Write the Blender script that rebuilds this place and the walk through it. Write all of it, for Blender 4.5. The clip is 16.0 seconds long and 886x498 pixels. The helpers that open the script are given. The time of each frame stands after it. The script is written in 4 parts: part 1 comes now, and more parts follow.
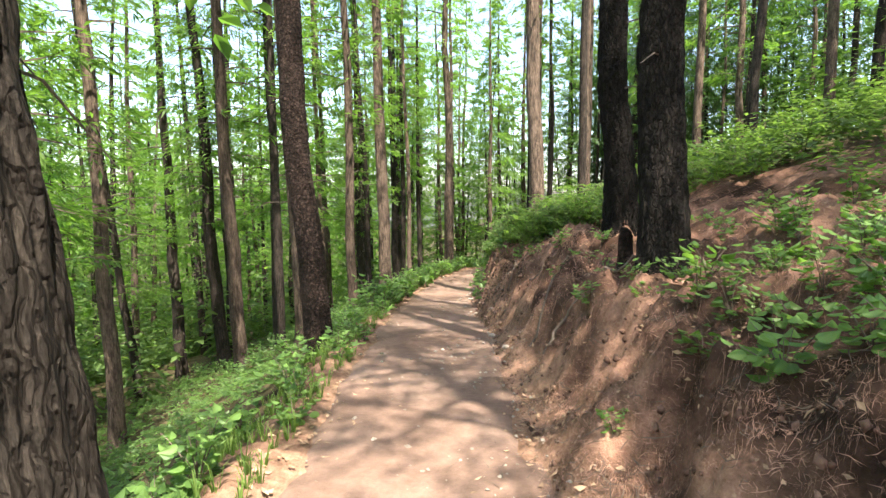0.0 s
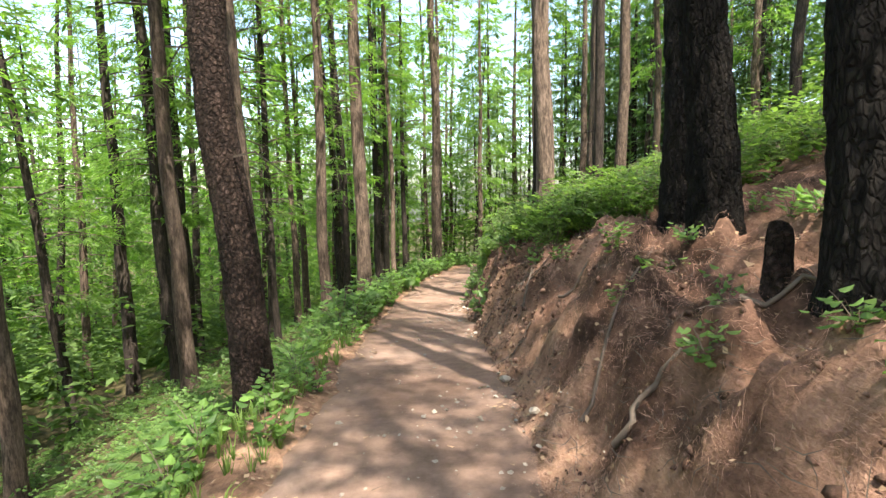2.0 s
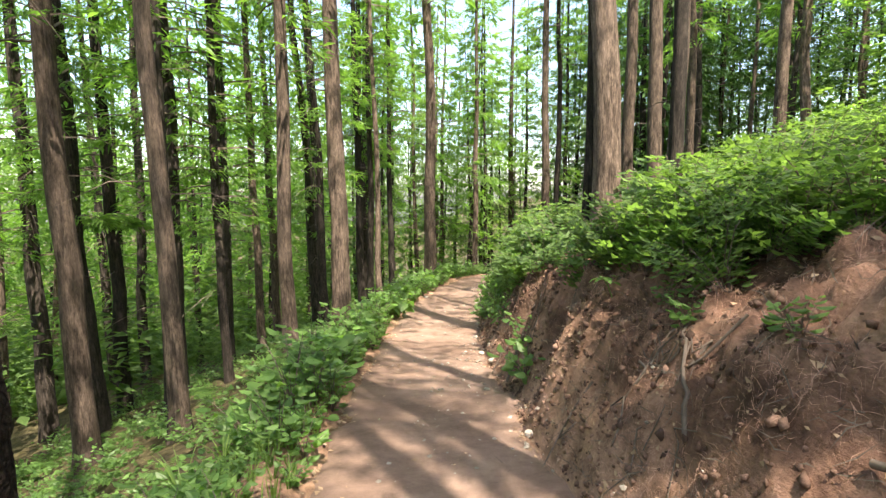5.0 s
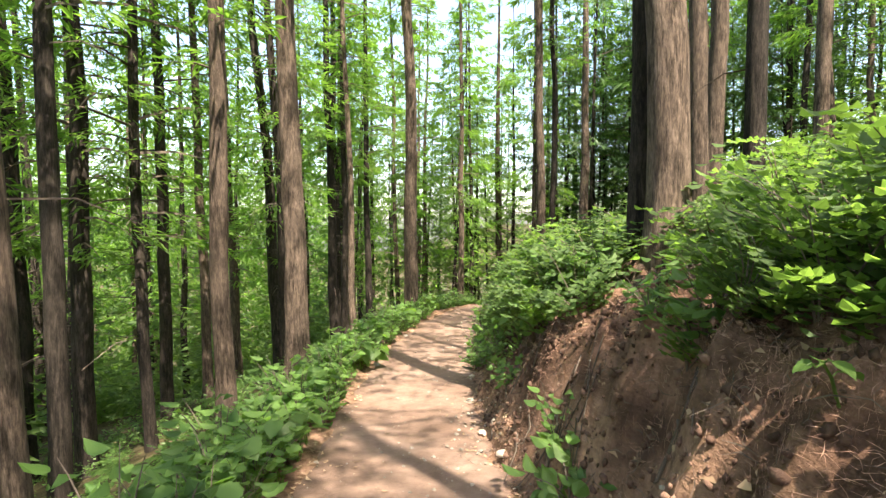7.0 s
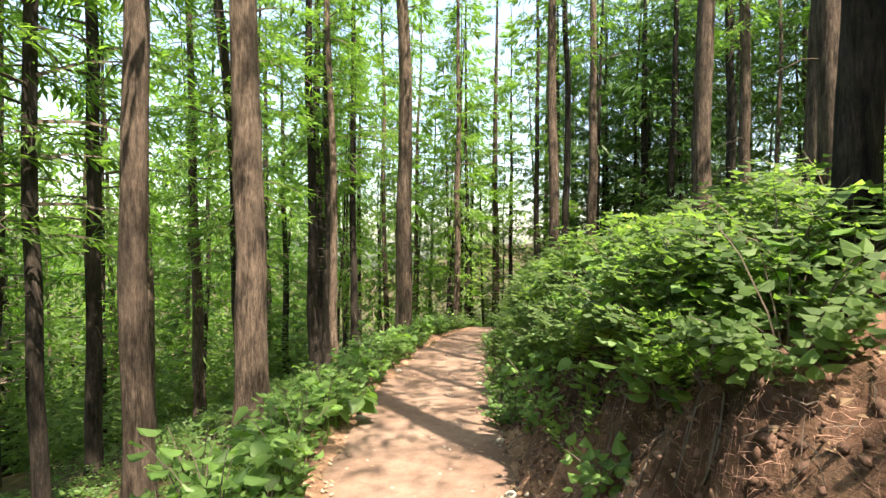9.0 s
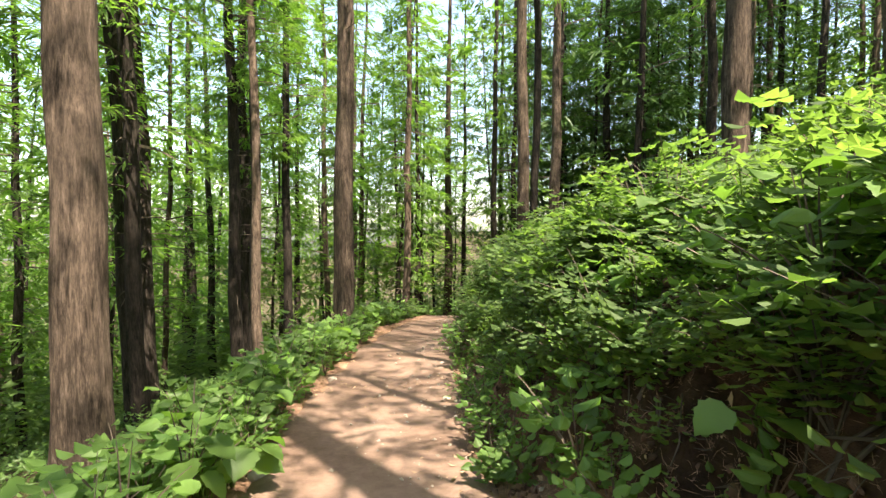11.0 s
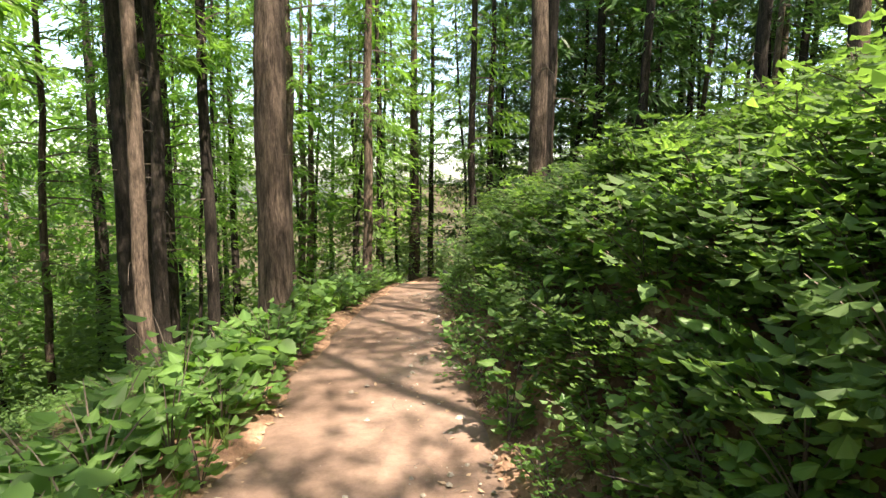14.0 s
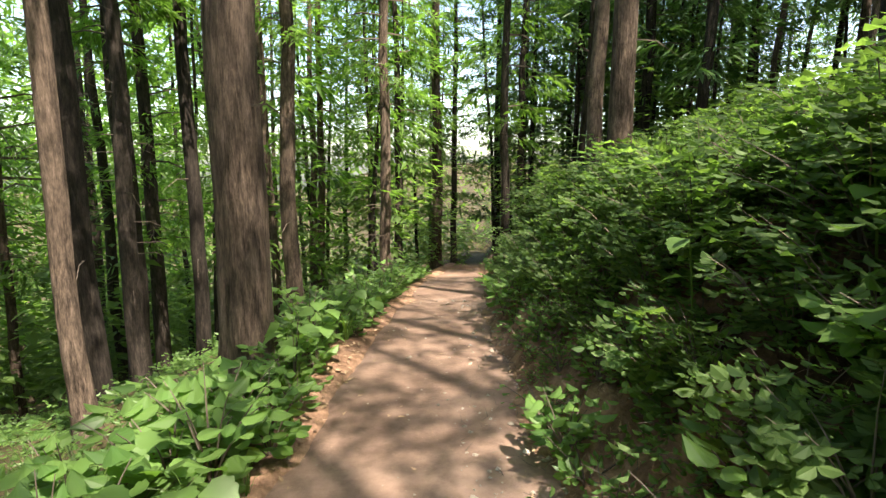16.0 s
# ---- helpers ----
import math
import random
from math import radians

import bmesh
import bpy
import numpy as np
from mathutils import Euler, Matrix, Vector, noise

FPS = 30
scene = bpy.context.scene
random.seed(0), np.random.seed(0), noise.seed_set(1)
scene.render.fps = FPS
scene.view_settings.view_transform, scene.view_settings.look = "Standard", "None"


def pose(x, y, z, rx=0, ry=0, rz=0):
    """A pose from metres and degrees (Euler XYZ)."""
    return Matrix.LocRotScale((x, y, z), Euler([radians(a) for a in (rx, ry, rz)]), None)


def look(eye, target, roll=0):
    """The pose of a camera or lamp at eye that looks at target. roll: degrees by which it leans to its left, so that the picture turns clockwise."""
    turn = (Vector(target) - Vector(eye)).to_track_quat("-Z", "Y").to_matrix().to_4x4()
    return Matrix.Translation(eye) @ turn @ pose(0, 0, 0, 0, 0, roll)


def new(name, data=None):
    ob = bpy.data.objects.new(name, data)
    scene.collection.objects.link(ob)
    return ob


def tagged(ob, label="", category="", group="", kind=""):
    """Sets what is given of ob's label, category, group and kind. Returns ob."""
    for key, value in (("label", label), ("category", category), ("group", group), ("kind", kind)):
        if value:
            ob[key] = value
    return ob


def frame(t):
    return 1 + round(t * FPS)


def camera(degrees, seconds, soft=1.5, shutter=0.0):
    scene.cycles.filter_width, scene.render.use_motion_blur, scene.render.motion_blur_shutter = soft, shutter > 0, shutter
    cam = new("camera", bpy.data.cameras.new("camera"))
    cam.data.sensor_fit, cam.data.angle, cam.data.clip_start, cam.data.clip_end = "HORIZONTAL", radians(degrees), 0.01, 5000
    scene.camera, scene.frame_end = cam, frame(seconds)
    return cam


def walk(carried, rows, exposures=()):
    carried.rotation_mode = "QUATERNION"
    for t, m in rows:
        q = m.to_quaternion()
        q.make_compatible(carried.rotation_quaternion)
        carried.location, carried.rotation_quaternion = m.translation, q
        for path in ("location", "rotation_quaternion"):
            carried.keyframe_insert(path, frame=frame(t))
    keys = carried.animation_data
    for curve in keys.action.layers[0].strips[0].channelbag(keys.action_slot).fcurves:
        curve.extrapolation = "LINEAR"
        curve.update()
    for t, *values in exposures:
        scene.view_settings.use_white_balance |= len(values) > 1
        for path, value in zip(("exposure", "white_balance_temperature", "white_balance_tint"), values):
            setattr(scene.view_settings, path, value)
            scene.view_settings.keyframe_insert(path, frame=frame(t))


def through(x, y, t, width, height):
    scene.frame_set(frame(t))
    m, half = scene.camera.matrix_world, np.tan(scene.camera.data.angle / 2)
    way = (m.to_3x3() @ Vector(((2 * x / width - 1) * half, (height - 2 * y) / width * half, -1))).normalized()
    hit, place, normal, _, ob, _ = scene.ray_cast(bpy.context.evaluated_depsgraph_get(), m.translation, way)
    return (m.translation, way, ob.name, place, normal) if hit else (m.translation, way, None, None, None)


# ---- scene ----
cam = camera(79.1, 16.0, soft=1.45)
METRES, EYE, TILT, LEAN, TURN = 18.0, 1.5, 0.0, 0.0, 0.0
ROWS = [
    (0.0, 0.0016, -0.038, 0.0, 0.04, -5.06, 0.36),
    (0.5, -0.0024, -0.0056, -0.0008, -1.02, -5.24, 0.36),
    (1.0, -0.0033, 0.0248, -0.0031, -1.63, -5.29, 0.44),
    (1.5, -0.0016, 0.056, -0.0033, -1.65, -5.48, 0.58),
    (2.0, -0.0003, 0.0863, -0.0054, -1.43, -5.74, 0.66),
    (2.5, 0.0004, 0.1169, -0.0082, -1.55, -6.15, 0.63),
    (3.0, -0.0026, 0.1466, -0.0117, -1.54, -5.79, 0.61),
    (5.5, -0.0157, 0.302, -0.011, -3.76, -5.19, 0.07),
    (6.0, -0.0132, 0.3337, -0.0129, -4.38, -4.33, 0.19),
    (6.5, -0.0098, 0.3646, -0.0164, -4.73, -3.58, 0.25),
    (7.0, -0.0075, 0.3977, -0.0207, -4.9, -2.61, 0.23),
    (7.5, -0.0075, 0.4291, -0.0226, -4.57, -1.74, 0.23),
    (8.0, -0.0111, 0.4631, -0.0262, -4.72, -0.91, 0.13),
    (10.5, -0.0088, 0.6294, -0.0496, -10.35, -0.39, -0.23),
    (11.0, 0.0006, 0.663, -0.0537, -11.8, -1.8, -0.36),
    (11.5, 0.0057, 0.6983, -0.0559, -12.8, -3.09, -0.43),
    (12.0, 0.008, 0.7328, -0.058, -13.58, -4.31, -0.47),
    (12.5, 0.0087, 0.7693, -0.0604, -13.98, -5.13, -0.55),
    (13.0, 0.0104, 0.8029, -0.0623, -14.62, -5.63, -0.58),
    (13.5, 0.0144, 0.8388, -0.0636, -15.64, -6.14, -0.68),
    (14.0, 0.0206, 0.872, -0.065, -16.48, -6.75, -0.64),
    (14.5, 0.0275, 0.9051, -0.0663, -16.64, -7.56, -0.58),
    (15.0, 0.0312, 0.9382, -0.0674, -16.08, -8.3, -0.47),
    (15.5, 0.0361, 0.9718, -0.0685, -15.48, -8.86, -0.41),
    (16.0, 0.0393, 1.0057, -0.0688, -14.76, -9.04, -0.27),
]
walk(cam, [(t, pose(0, 0, EYE, TILT, LEAN, TURN) @ pose(METRES * x, METRES * y, METRES * z, 90 + pitch, roll, yaw)) for t, x, y, z, yaw, pitch, roll in ROWS],
     [(0.0, 2.2, 7000, 10), (7.0, 2.3, 7400, 10), (10.0, 2.17, 7650, 10), (12.5, 2.22, 7650, 10), (14.0, 2.18, 7450, 10), (16.0, 2.1, 7300, 10)])

# ---- light: a high summer sun from behind and to the right, through the canopy ----
SUN_ELEV, SUN_AZ = 62.0, 155.0  # degrees; azimuth clockwise from +y
world = bpy.data.worlds.new("sky")
scene.world = world
world.use_nodes = True
wn = world.node_tree.nodes
sky = wn.new("ShaderNodeTexSky")
sky.sky_type, sky.sun_disc = "NISHITA", False
sky.sun_elevation, sky.sun_rotation = radians(SUN_ELEV), radians(SUN_AZ)
sky.dust_density, sky.air_density = 2.0, 1.0
wn["Background"].inputs["Strength"].default_value = 0.15
world.node_tree.links.new(sky.outputs[0], wn["Background"].inputs["Color"])
sun = new("sun", bpy.data.lights.new("sun", "SUN"))
sun.data.energy, sun.data.angle, sun.data.color = 4.8, radians(0.53), (1.0, 0.95, 0.86)
sa, se = radians(SUN_AZ), radians(SUN_ELEV)
sun.matrix_world = look((0, 0, 40), (-math.sin(sa) * math.cos(se), -math.cos(sa) * math.cos(se), 40 - math.sin(se)))


# ---- materials ----
def material(name):
    m = bpy.data.materials.new(name)
    m.use_nodes = True
    return m, m.node_tree.nodes, m.node_tree.links, m.node_tree.nodes["Principled BSDF"]


def noise_node(n, l, scale, detail=4.0, stretch=(1, 1, 1), rough=0.6, distort=0.0):
    co, mp, tx = n.new("ShaderNodeTexCoord"), n.new("ShaderNodeMapping"), n.new("ShaderNodeTexNoise")
    mp.inputs["Scale"].default_value = stretch
    tx.inputs["Scale"].default_value, tx.inputs["Detail"].default_value, tx.inputs["Roughness"].default_value = scale, detail, rough
    tx.inputs["Distortion"].default_value = distort
    l.new(co.outputs["Object"], mp.inputs[0])
    l.new(mp.outputs[0], tx.inputs["Vector"])
    return tx.outputs["Fac"]


def ramp(n, l, fac, stops):
    r = n.new("ShaderNodeValToRGB")
    while len(r.color_ramp.elements) < len(stops):
        r.color_ramp.elements.new(0.5)
    for e, (p, c) in zip(r.color_ramp.elements, stops):
        e.position, e.color = p, (*c, 1)
    l.new(fac, r.inputs[0])
    return r.outputs["Color"]


def mix(n, l, fac, a, b, blend="MIX"):
    m = n.new("ShaderNodeMix")
    m.data_type, m.blend_type = "RGBA", blend
    for sock, v in ((m.inputs["Factor"], fac), (m.inputs[6], a), (m.inputs[7], b)):
        if isinstance(v, (int, float)):
            sock.default_value = v
        elif isinstance(v, tuple):
            sock.default_value = (*v, 1)
        else:
            l.new(v, sock)
    return m.outputs[2]


def bump(n, l, height, strength, distance, prev=None):
    b = n.new("ShaderNodeBump")
    b.inputs["Strength"].default_value, b.inputs["Distance"].default_value = strength, distance
    l.new(height, b.inputs["Height"])
    if prev:
        l.new(prev, b.inputs["Normal"])
    return b.outputs[0]


def cells(n, l, scale, stretch, warp=0.07):
    """Distance to the edges of cracked plates, bent by noise so that no plate is regular."""
    co, mp, vo = n.new("ShaderNodeTexCoord"), n.new("ShaderNodeMapping"), n.new("ShaderNodeTexVoronoi")
    nz, add = n.new("ShaderNodeTexNoise"), n.new("ShaderNodeVectorMath")
    nz.inputs["Scale"].default_value, nz.inputs["Detail"].default_value = 7.0, 3.0
    sc = n.new("ShaderNodeVectorMath")
    sc.operation, add.operation = "SCALE", "ADD"
    sc.inputs["Scale"].default_value = warp
    mp.inputs["Scale"].default_value = stretch
    vo.feature = "DISTANCE_TO_EDGE"
    vo.inputs["Scale"].default_value = scale
    l.new(co.outputs["Object"], nz.inputs["Vector"])
    l.new(nz.outputs["Color"], sc.inputs[0])
    l.new(co.outputs["Object"], add.inputs[0])
    l.new(sc.outputs[0], add.inputs[1])
    l.new(add.outputs[0], mp.inputs[0])
    l.new(mp.outputs[0], vo.inputs["Vector"])
    return vo.outputs["Distance"]


def bark(name, dark, mid, light, furrow, depth, stretch=0.09, peeled=0.6, plates=None):
    """Bark with upright fibres or cracked plates; patches of lighter, peeled wood; each trunk a little different."""
    m, n, l, p = material(name)
    strips = noise_node(n, l, furrow, 7, (1, 1, stretch), 0.72, 0.25)
    fine = noise_node(n, l, furrow * 3.5, 5, (1, 1, max(0.12, stretch)), 0.75)
    patches = noise_node(n, l, 2.2, 5, (1, 1, 0.4), 0.7)
    blots = noise_node(n, l, 9, 5, (1, 1, 0.5), 0.7)
    col = ramp(n, l, strips, [(0.36, dark), (0.5, mid), (0.66, light)])
    col = mix(n, l, ramp(n, l, patches, [(0.45, (0, 0, 0)), (0.6, (peeled, peeled, peeled))]), col, tuple(a * 0.4 + b * 0.6 for a, b in zip(mid, light)))
    col = mix(n, l, 0.55, col, ramp(n, l, blots, [(0.35, (0.4, 0.39, 0.38)), (0.62, (1.3, 1.27, 1.24))]), "MULTIPLY")
    col = mix(n, l, 0.6, col, ramp(n, l, fine, [(0.36, (0.3, 0.3, 0.3)), (0.62, (1.35, 1.35, 1.35))]), "MULTIPLY")
    relief = bump(n, l, strips, 1.0, depth)
    if plates:
        edge = cells(n, l, *plates)
        crack = ramp(n, l, edge, [(0.0, (0.5, 0.48, 0.47)), (0.14, (0.88, 0.88, 0.88)), (0.35, (1.1, 1.1, 1.1))])
        col = mix(n, l, 1.0, col, crack, "MULTIPLY")
        relief = bump(n, l, ramp(n, l, edge, [(0.0, (0, 0, 0)), (0.16, (1, 1, 1))]), 1.0, depth * 0.7, relief)
    info = n.new("ShaderNodeObjectInfo")
    tone = n.new("ShaderNodeMapRange")
    tone.inputs[3].default_value, tone.inputs[4].default_value = 0.65, 1.15
    l.new(info.outputs["Random"], tone.inputs[0])
    grey = n.new("ShaderNodeCombineColor")
    for k in range(3):
        l.new(tone.outputs[0], grey.inputs[k])
    col = mix(n, l, 1.0, col, grey.outputs[0], "MULTIPLY")
    l.new(col, p.inputs["Base Color"])
    p.inputs["Roughness"].default_value = 0.92
    p.inputs["Specular IOR Level"].default_value = 0.15
    l.new(bump(n, l, fine, 0.7, 0.012, relief), p.inputs["Normal"])
    return m


def leafage(name, dark, light, glow, gloss=0.45, through=0.5):
    """Leaves: every leaf a little different, light from behind shows through."""
    m, n, l, p = material(name)
    geo, info = n.new("ShaderNodeNewGeometry"), n.new("ShaderNodeObjectInfo")
    col = ramp(n, l, geo.outputs["Random Per Island"], [(0.0, dark), (0.75, light), (1.0, tuple(c * 1.25 for c in light))])
    patch = noise_node(n, l, 0.8, 2)
    col = mix(n, l, ramp(n, l, patch, [(0.35, (0, 0, 0)), (0.75, (0.5, 0.5, 0.5))]), col, light)
    hue = n.new("ShaderNodeHueSaturation")
    tone = n.new("ShaderNodeMapRange")
    tone.inputs[3].default_value, tone.inputs[4].default_value = 0.8, 1.2
    l.new(info.outputs["Random"], tone.inputs[0])
    l.new(tone.outputs[0], hue.inputs["Value"])
    l.new(col, hue.inputs["Color"])
    l.new(hue.outputs[0], p.inputs["Base Color"])
    p.inputs["Roughness"].default_value = gloss
    p.inputs["Specular IOR Level"].default_value = 0.35
    tr = n.new("ShaderNodeBsdfTranslucent")
    l.new(mix(n, l, 1.0, hue.outputs[0], glow, "MULTIPLY"), tr.inputs["Color"])
    ms = n.new("ShaderNodeMixShader")
    ms.inputs[0].default_value = through
    l.new(p.outputs[0], ms.inputs[1])
    l.new(tr.outputs[0], ms.inputs[2])
    l.new(ms.outputs[0], n["Material Output"].inputs["Surface"])
    return m


def soil(name, stops, grain, big, bumps):
    """Earth: large stains, small grains and relief."""
    m, n, l, p = material(name)
    a, b, c = noise_node(n, l, big, 5), noise_node(n, l, grain, 6, rough=0.75), noise_node(n, l, grain * 6, 3)
    col = ramp(n, l, a, stops)
    col = mix(n, l, 0.6, col, ramp(n, l, b, [(0.3, (0.5, 0.48, 0.46)), (0.65, (1.15, 1.15, 1.15))]), "MULTIPLY")
    col = mix(n, l, ramp(n, l, c, [(0.68, (0, 0, 0)), (0.74, (0.5, 0.5, 0.5))]), col, tuple(min(1, v * 1.5) for v in stops[-1][1]))
    l.new(col, p.inputs["Base Color"])
    p.inputs["Roughness"].default_value = 0.95
    p.inputs["Specular IOR Level"].default_value = 0.15
    l.new(bump(n, l, c, 0.3, 0.006, bump(n, l, b, 0.7, bumps)), p.inputs["Normal"])
    return m


def plain(name, a, b, scale, rough=0.8, stretch=(1, 1, 1)):
    m, n, l, p = material(name)
    geo = n.new("ShaderNodeNewGeometry")
    col = ramp(n, l, noise_node(n, l, scale, 4, stretch), [(0.3, a), (0.7, b)])
    col = mix(n, l, 0.5, col, ramp(n, l, geo.outputs["Random Per Island"], [(0, tuple(c * 0.6 for c in a)), (1, tuple(min(1, c * 1.4) for c in b))]))
    l.new(col, p.inputs["Base Color"])
    p.inputs["Roughness"].default_value = rough
    p.inputs["Specular IOR Level"].default_value = 0.2
    return m


M_REDWOOD = bark("strip_bark", (0.026, 0.019, 0.015), (0.095, 0.069, 0.054), (0.20, 0.148, 0.118), 24, 0.03, 0.15, 0.6)
# pine bark painted near black, the trunks' shade put into the colour
M_PINE = bark("shaded_pine_bark", (0.007, 0.006, 0.0055), (0.02, 0.0165, 0.0145), (0.043, 0.035, 0.030), 24, 0.04, 0.3, 0.3, (34, (1, 1, 0.4)))
M_DARKBARK = bark("dark_strip_bark", (0.011, 0.009, 0.008), (0.034, 0.027, 0.023), (0.075, 0.06, 0.05), 24, 0.03, 0.15, 0.5)
M_SCALY = bark("scaly_brown_bark", (0.012, 0.008, 0.0066), (0.032, 0.021, 0.017), (0.125, 0.085, 0.072), 30, 0.05, 0.9, 0.25, (22, (1, 1, 0.8)))
M_GREYOAK = bark("furrowed_grey_bark", (0.014, 0.0115, 0.0095), (0.055, 0.045, 0.037), (0.12, 0.10, 0.083), 26, 0.05, 0.2, 0.3, (30, (1, 1, 0.13)))
M_TWIG = plain("twig_bark", (0.05, 0.038, 0.03), (0.13, 0.10, 0.08), 20)
M_NEEDLE = leafage("feathery_leaves", (0.055, 0.112, 0.028), (0.12, 0.205, 0.05), (1.75, 1.95, 0.95), 0.5, 0.6)
M_PINELEAF = leafage("pine_needles_green", (0.038, 0.082, 0.03), (0.075, 0.14, 0.045), (1.4, 1.6, 0.8), through=0.45)
M_HERB = leafage("herb_leaves", (0.052, 0.115, 0.03), (0.115, 0.20, 0.055), (1.6, 1.75, 0.8), 0.45)
M_BUSH = leafage("bush_leaves", (0.046, 0.092, 0.031), (0.106, 0.172, 0.054), (1.62, 1.7, 0.82), 0.6, 0.6)
M_GRASS = leafage("grass_blades", (0.06, 0.12, 0.03), (0.13, 0.20, 0.05), (1.3, 1.4, 0.6), 0.5)
M_DIRT = soil("trodden_earth", [(0.3, (0.125, 0.079, 0.060)), (0.5, (0.175, 0.115, 0.090)), (0.7, (0.23, 0.157, 0.126))], 9, 0.9, 0.02)
M_LITTER = plain("dry_needles", (0.20, 0.105, 0.075), (0.43, 0.262, 0.195), 3)
M_DEAD = plain("dead_leaves", (0.16, 0.10, 0.06), (0.38, 0.26, 0.17), 5)
M_STONE = plain("pale_stone", (0.15, 0.125, 0.10), (0.30, 0.26, 0.22), 12)


# ---- helpers for geometry ----
def mesh_object(name, verts, faces, mat, smooth=False):
    me = bpy.data.meshes.new(name)
    me.from_pydata([tuple(v) for v in verts], [], faces)
    me.materials.append(mat)
    if smooth:
        me.polygons.foreach_set("use_smooth", [True] * len(me.polygons))
    me.update()
    return me


def tube(verts, faces, pts, radii, sides):
    """Adds a tapering tube along pts to verts and faces."""
    base = len(verts)
    for k, (p, r) in enumerate(zip(pts, radii)):
        a = pts[min(k + 1, len(pts) - 1)] - pts[max(k - 1, 0)]
        q = a.to_track_quat("Z", "Y")
        for j in range(sides):
            t = 2 * math.pi * j / sides
            verts.append(p + q @ Vector((r * math.cos(t), r * math.sin(t), 0)))
    for k in range(len(pts) - 1):
        for j in range(sides):
            a, b = base + k * sides + j, base + k * sides + (j + 1) % sides
            faces.append((a, b, b + sides, a + sides))
    faces.append(tuple(base + (len(pts) - 1) * sides + j for j in range(sides)))


# ---- the ground ----
def smooth_table(table):
    ys = np.array([a for a, _ in table], float)
    vs = np.array([b for _, b in table], float)

    def value(y):
        return float(sum(np.interp(y + d, ys, vs) for d in (-1.2, -0.6, 0, 0.6, 1.2)) / 5)
    return value


path_mid = smooth_table([(-60, -0.13), (4, -0.13), (10.7, -0.15), (15, 0.17), (17.6, 0.6), (20.9, 1.28), (24.5, 2.35), (27.8, 3.5), (32, 4.8), (39, 7.2), (60, 15), (300, 60)])
path_z = smooth_table([(-60, 3.0), (-10, 0.5), (-0.7, 0.05), (2.6, -0.15), (5.1, -0.2), (8.3, -0.47), (11, -0.77), (14, -1.02), (16.3, -1.14), (18.3, -1.22), (22, -1.42), (24.3, -1.63), (28.3, -2.05), (31.3, -2.7), (39, -3.9), (60, -7), (300, -20)])
half_width = smooth_table([(-60, 0.75), (16, 0.78), (20, 0.75), (24, 0.62), (60, 0.6)])
left_slope = smooth_table([(-60, 0.56), (9, 0.56), (12, 0.46), (18, 0.40), (24, 0.33), (60, 0.3)])
bank_height = smooth_table([(-60, 1.0), (3, 1.0), (6, 1.14), (10, 1.15), (14, 1.22), (20, 1.32), (26, 1.3), (60, 1.0)])
bank_run = smooth_table([(-60, 1.15), (3, 1.08), (5.5, 0.95), (8, 0.62), (12.4, 0.62), (14.5, 0.95), (16.5, 1.3), (20, 1.5), (60, 1.4)])


def fbm(x, y, s, seed=0.0):
    return noise.fractal(Vector((x * s, y * s, seed)), 1.0, 2.0, 4)


def ground_z(x, y):
    u, hw, z = x - path_mid(y), half_width(y), path_z(y)
    if u > hw:
        v = u - hw + 0.12 * fbm(x, y, 0.9, 3.0)
        v = max(v, 0)
        b = bank_height(y)
        run = bank_run(y)
        t = min(v / run, 1.0)
        z += b * (0.25 * t + 0.75 * t * t * (3 - 2 * t))
        if v > run:
            z += 0.34 * min(v - run, 14) + 0.26 * max(0, min(v - run - 14, 60))
        z += (0.17 * fbm(x, y, 1.2, 7.0) + 0.12 * fbm(x, y, 3.4, 9.0) + 0.07 * fbm(x, y, 7.5, 19.0)) * min(1, v / 0.4) * (1 if v < 4 else 0.5)
        if v < 2.2:  # eroded ribs and hollows of the bank
            z += 0.20 * (0.62 - abs(fbm(x, y, 1.5, 13.0)) * 1.5) * min(1, v / 0.3) * min(1, (2.2 - v) / 0.8)
            # ledges that run along the slope, with hollows under them
            led = noise.noise(Vector((x * 3.6, y * 1.5, 23.0))) + 0.5 * noise.noise(Vector((x * 8.0, y * 3.2, 29.0)))
            z += 0.11 * led * min(1, v / 0.25) * min(1, (2.2 - v) / 0.6)
    elif u < -hw:
        v = -u - hw
        z += 0.05 * math.exp(-((v - 0.2) / 0.18) ** 2)
        s = left_slope(y)
        d = max(0, v - 0.35)
        z -= s * min(d, 9) * min(1, 0.6 + d) + 0.28 * max(0, min(d - 9, 40))
        z += (0.12 * fbm(x, y, 0.7, 5.0) + 0.04 * fbm(x, y, 4.0, 2.0)) * min(1, v / 0.6)
    else:
        z += 0.02 * fbm(x, y, 1.2, 1.0) - 0.02 * (1 - (u / hw) ** 2)
    return z


def steps(a, b, fine, far, grow=1.22):
    """Positions from -far to far, evenly spaced between a and b and wider apart outside."""
    mid = list(np.arange(a, b + 1e-6, fine))
    lo, hi, d = [], [], fine
    while (lo[-1] if lo else a) > -far:
        d *= grow
        lo.append((lo[-1] if lo else a) - d)
    d = fine
    while (hi[-1] if hi else b) < far:
        d *= grow
        hi.append((hi[-1] if hi else b) + d)
    return lo[::-1] + mid + hi


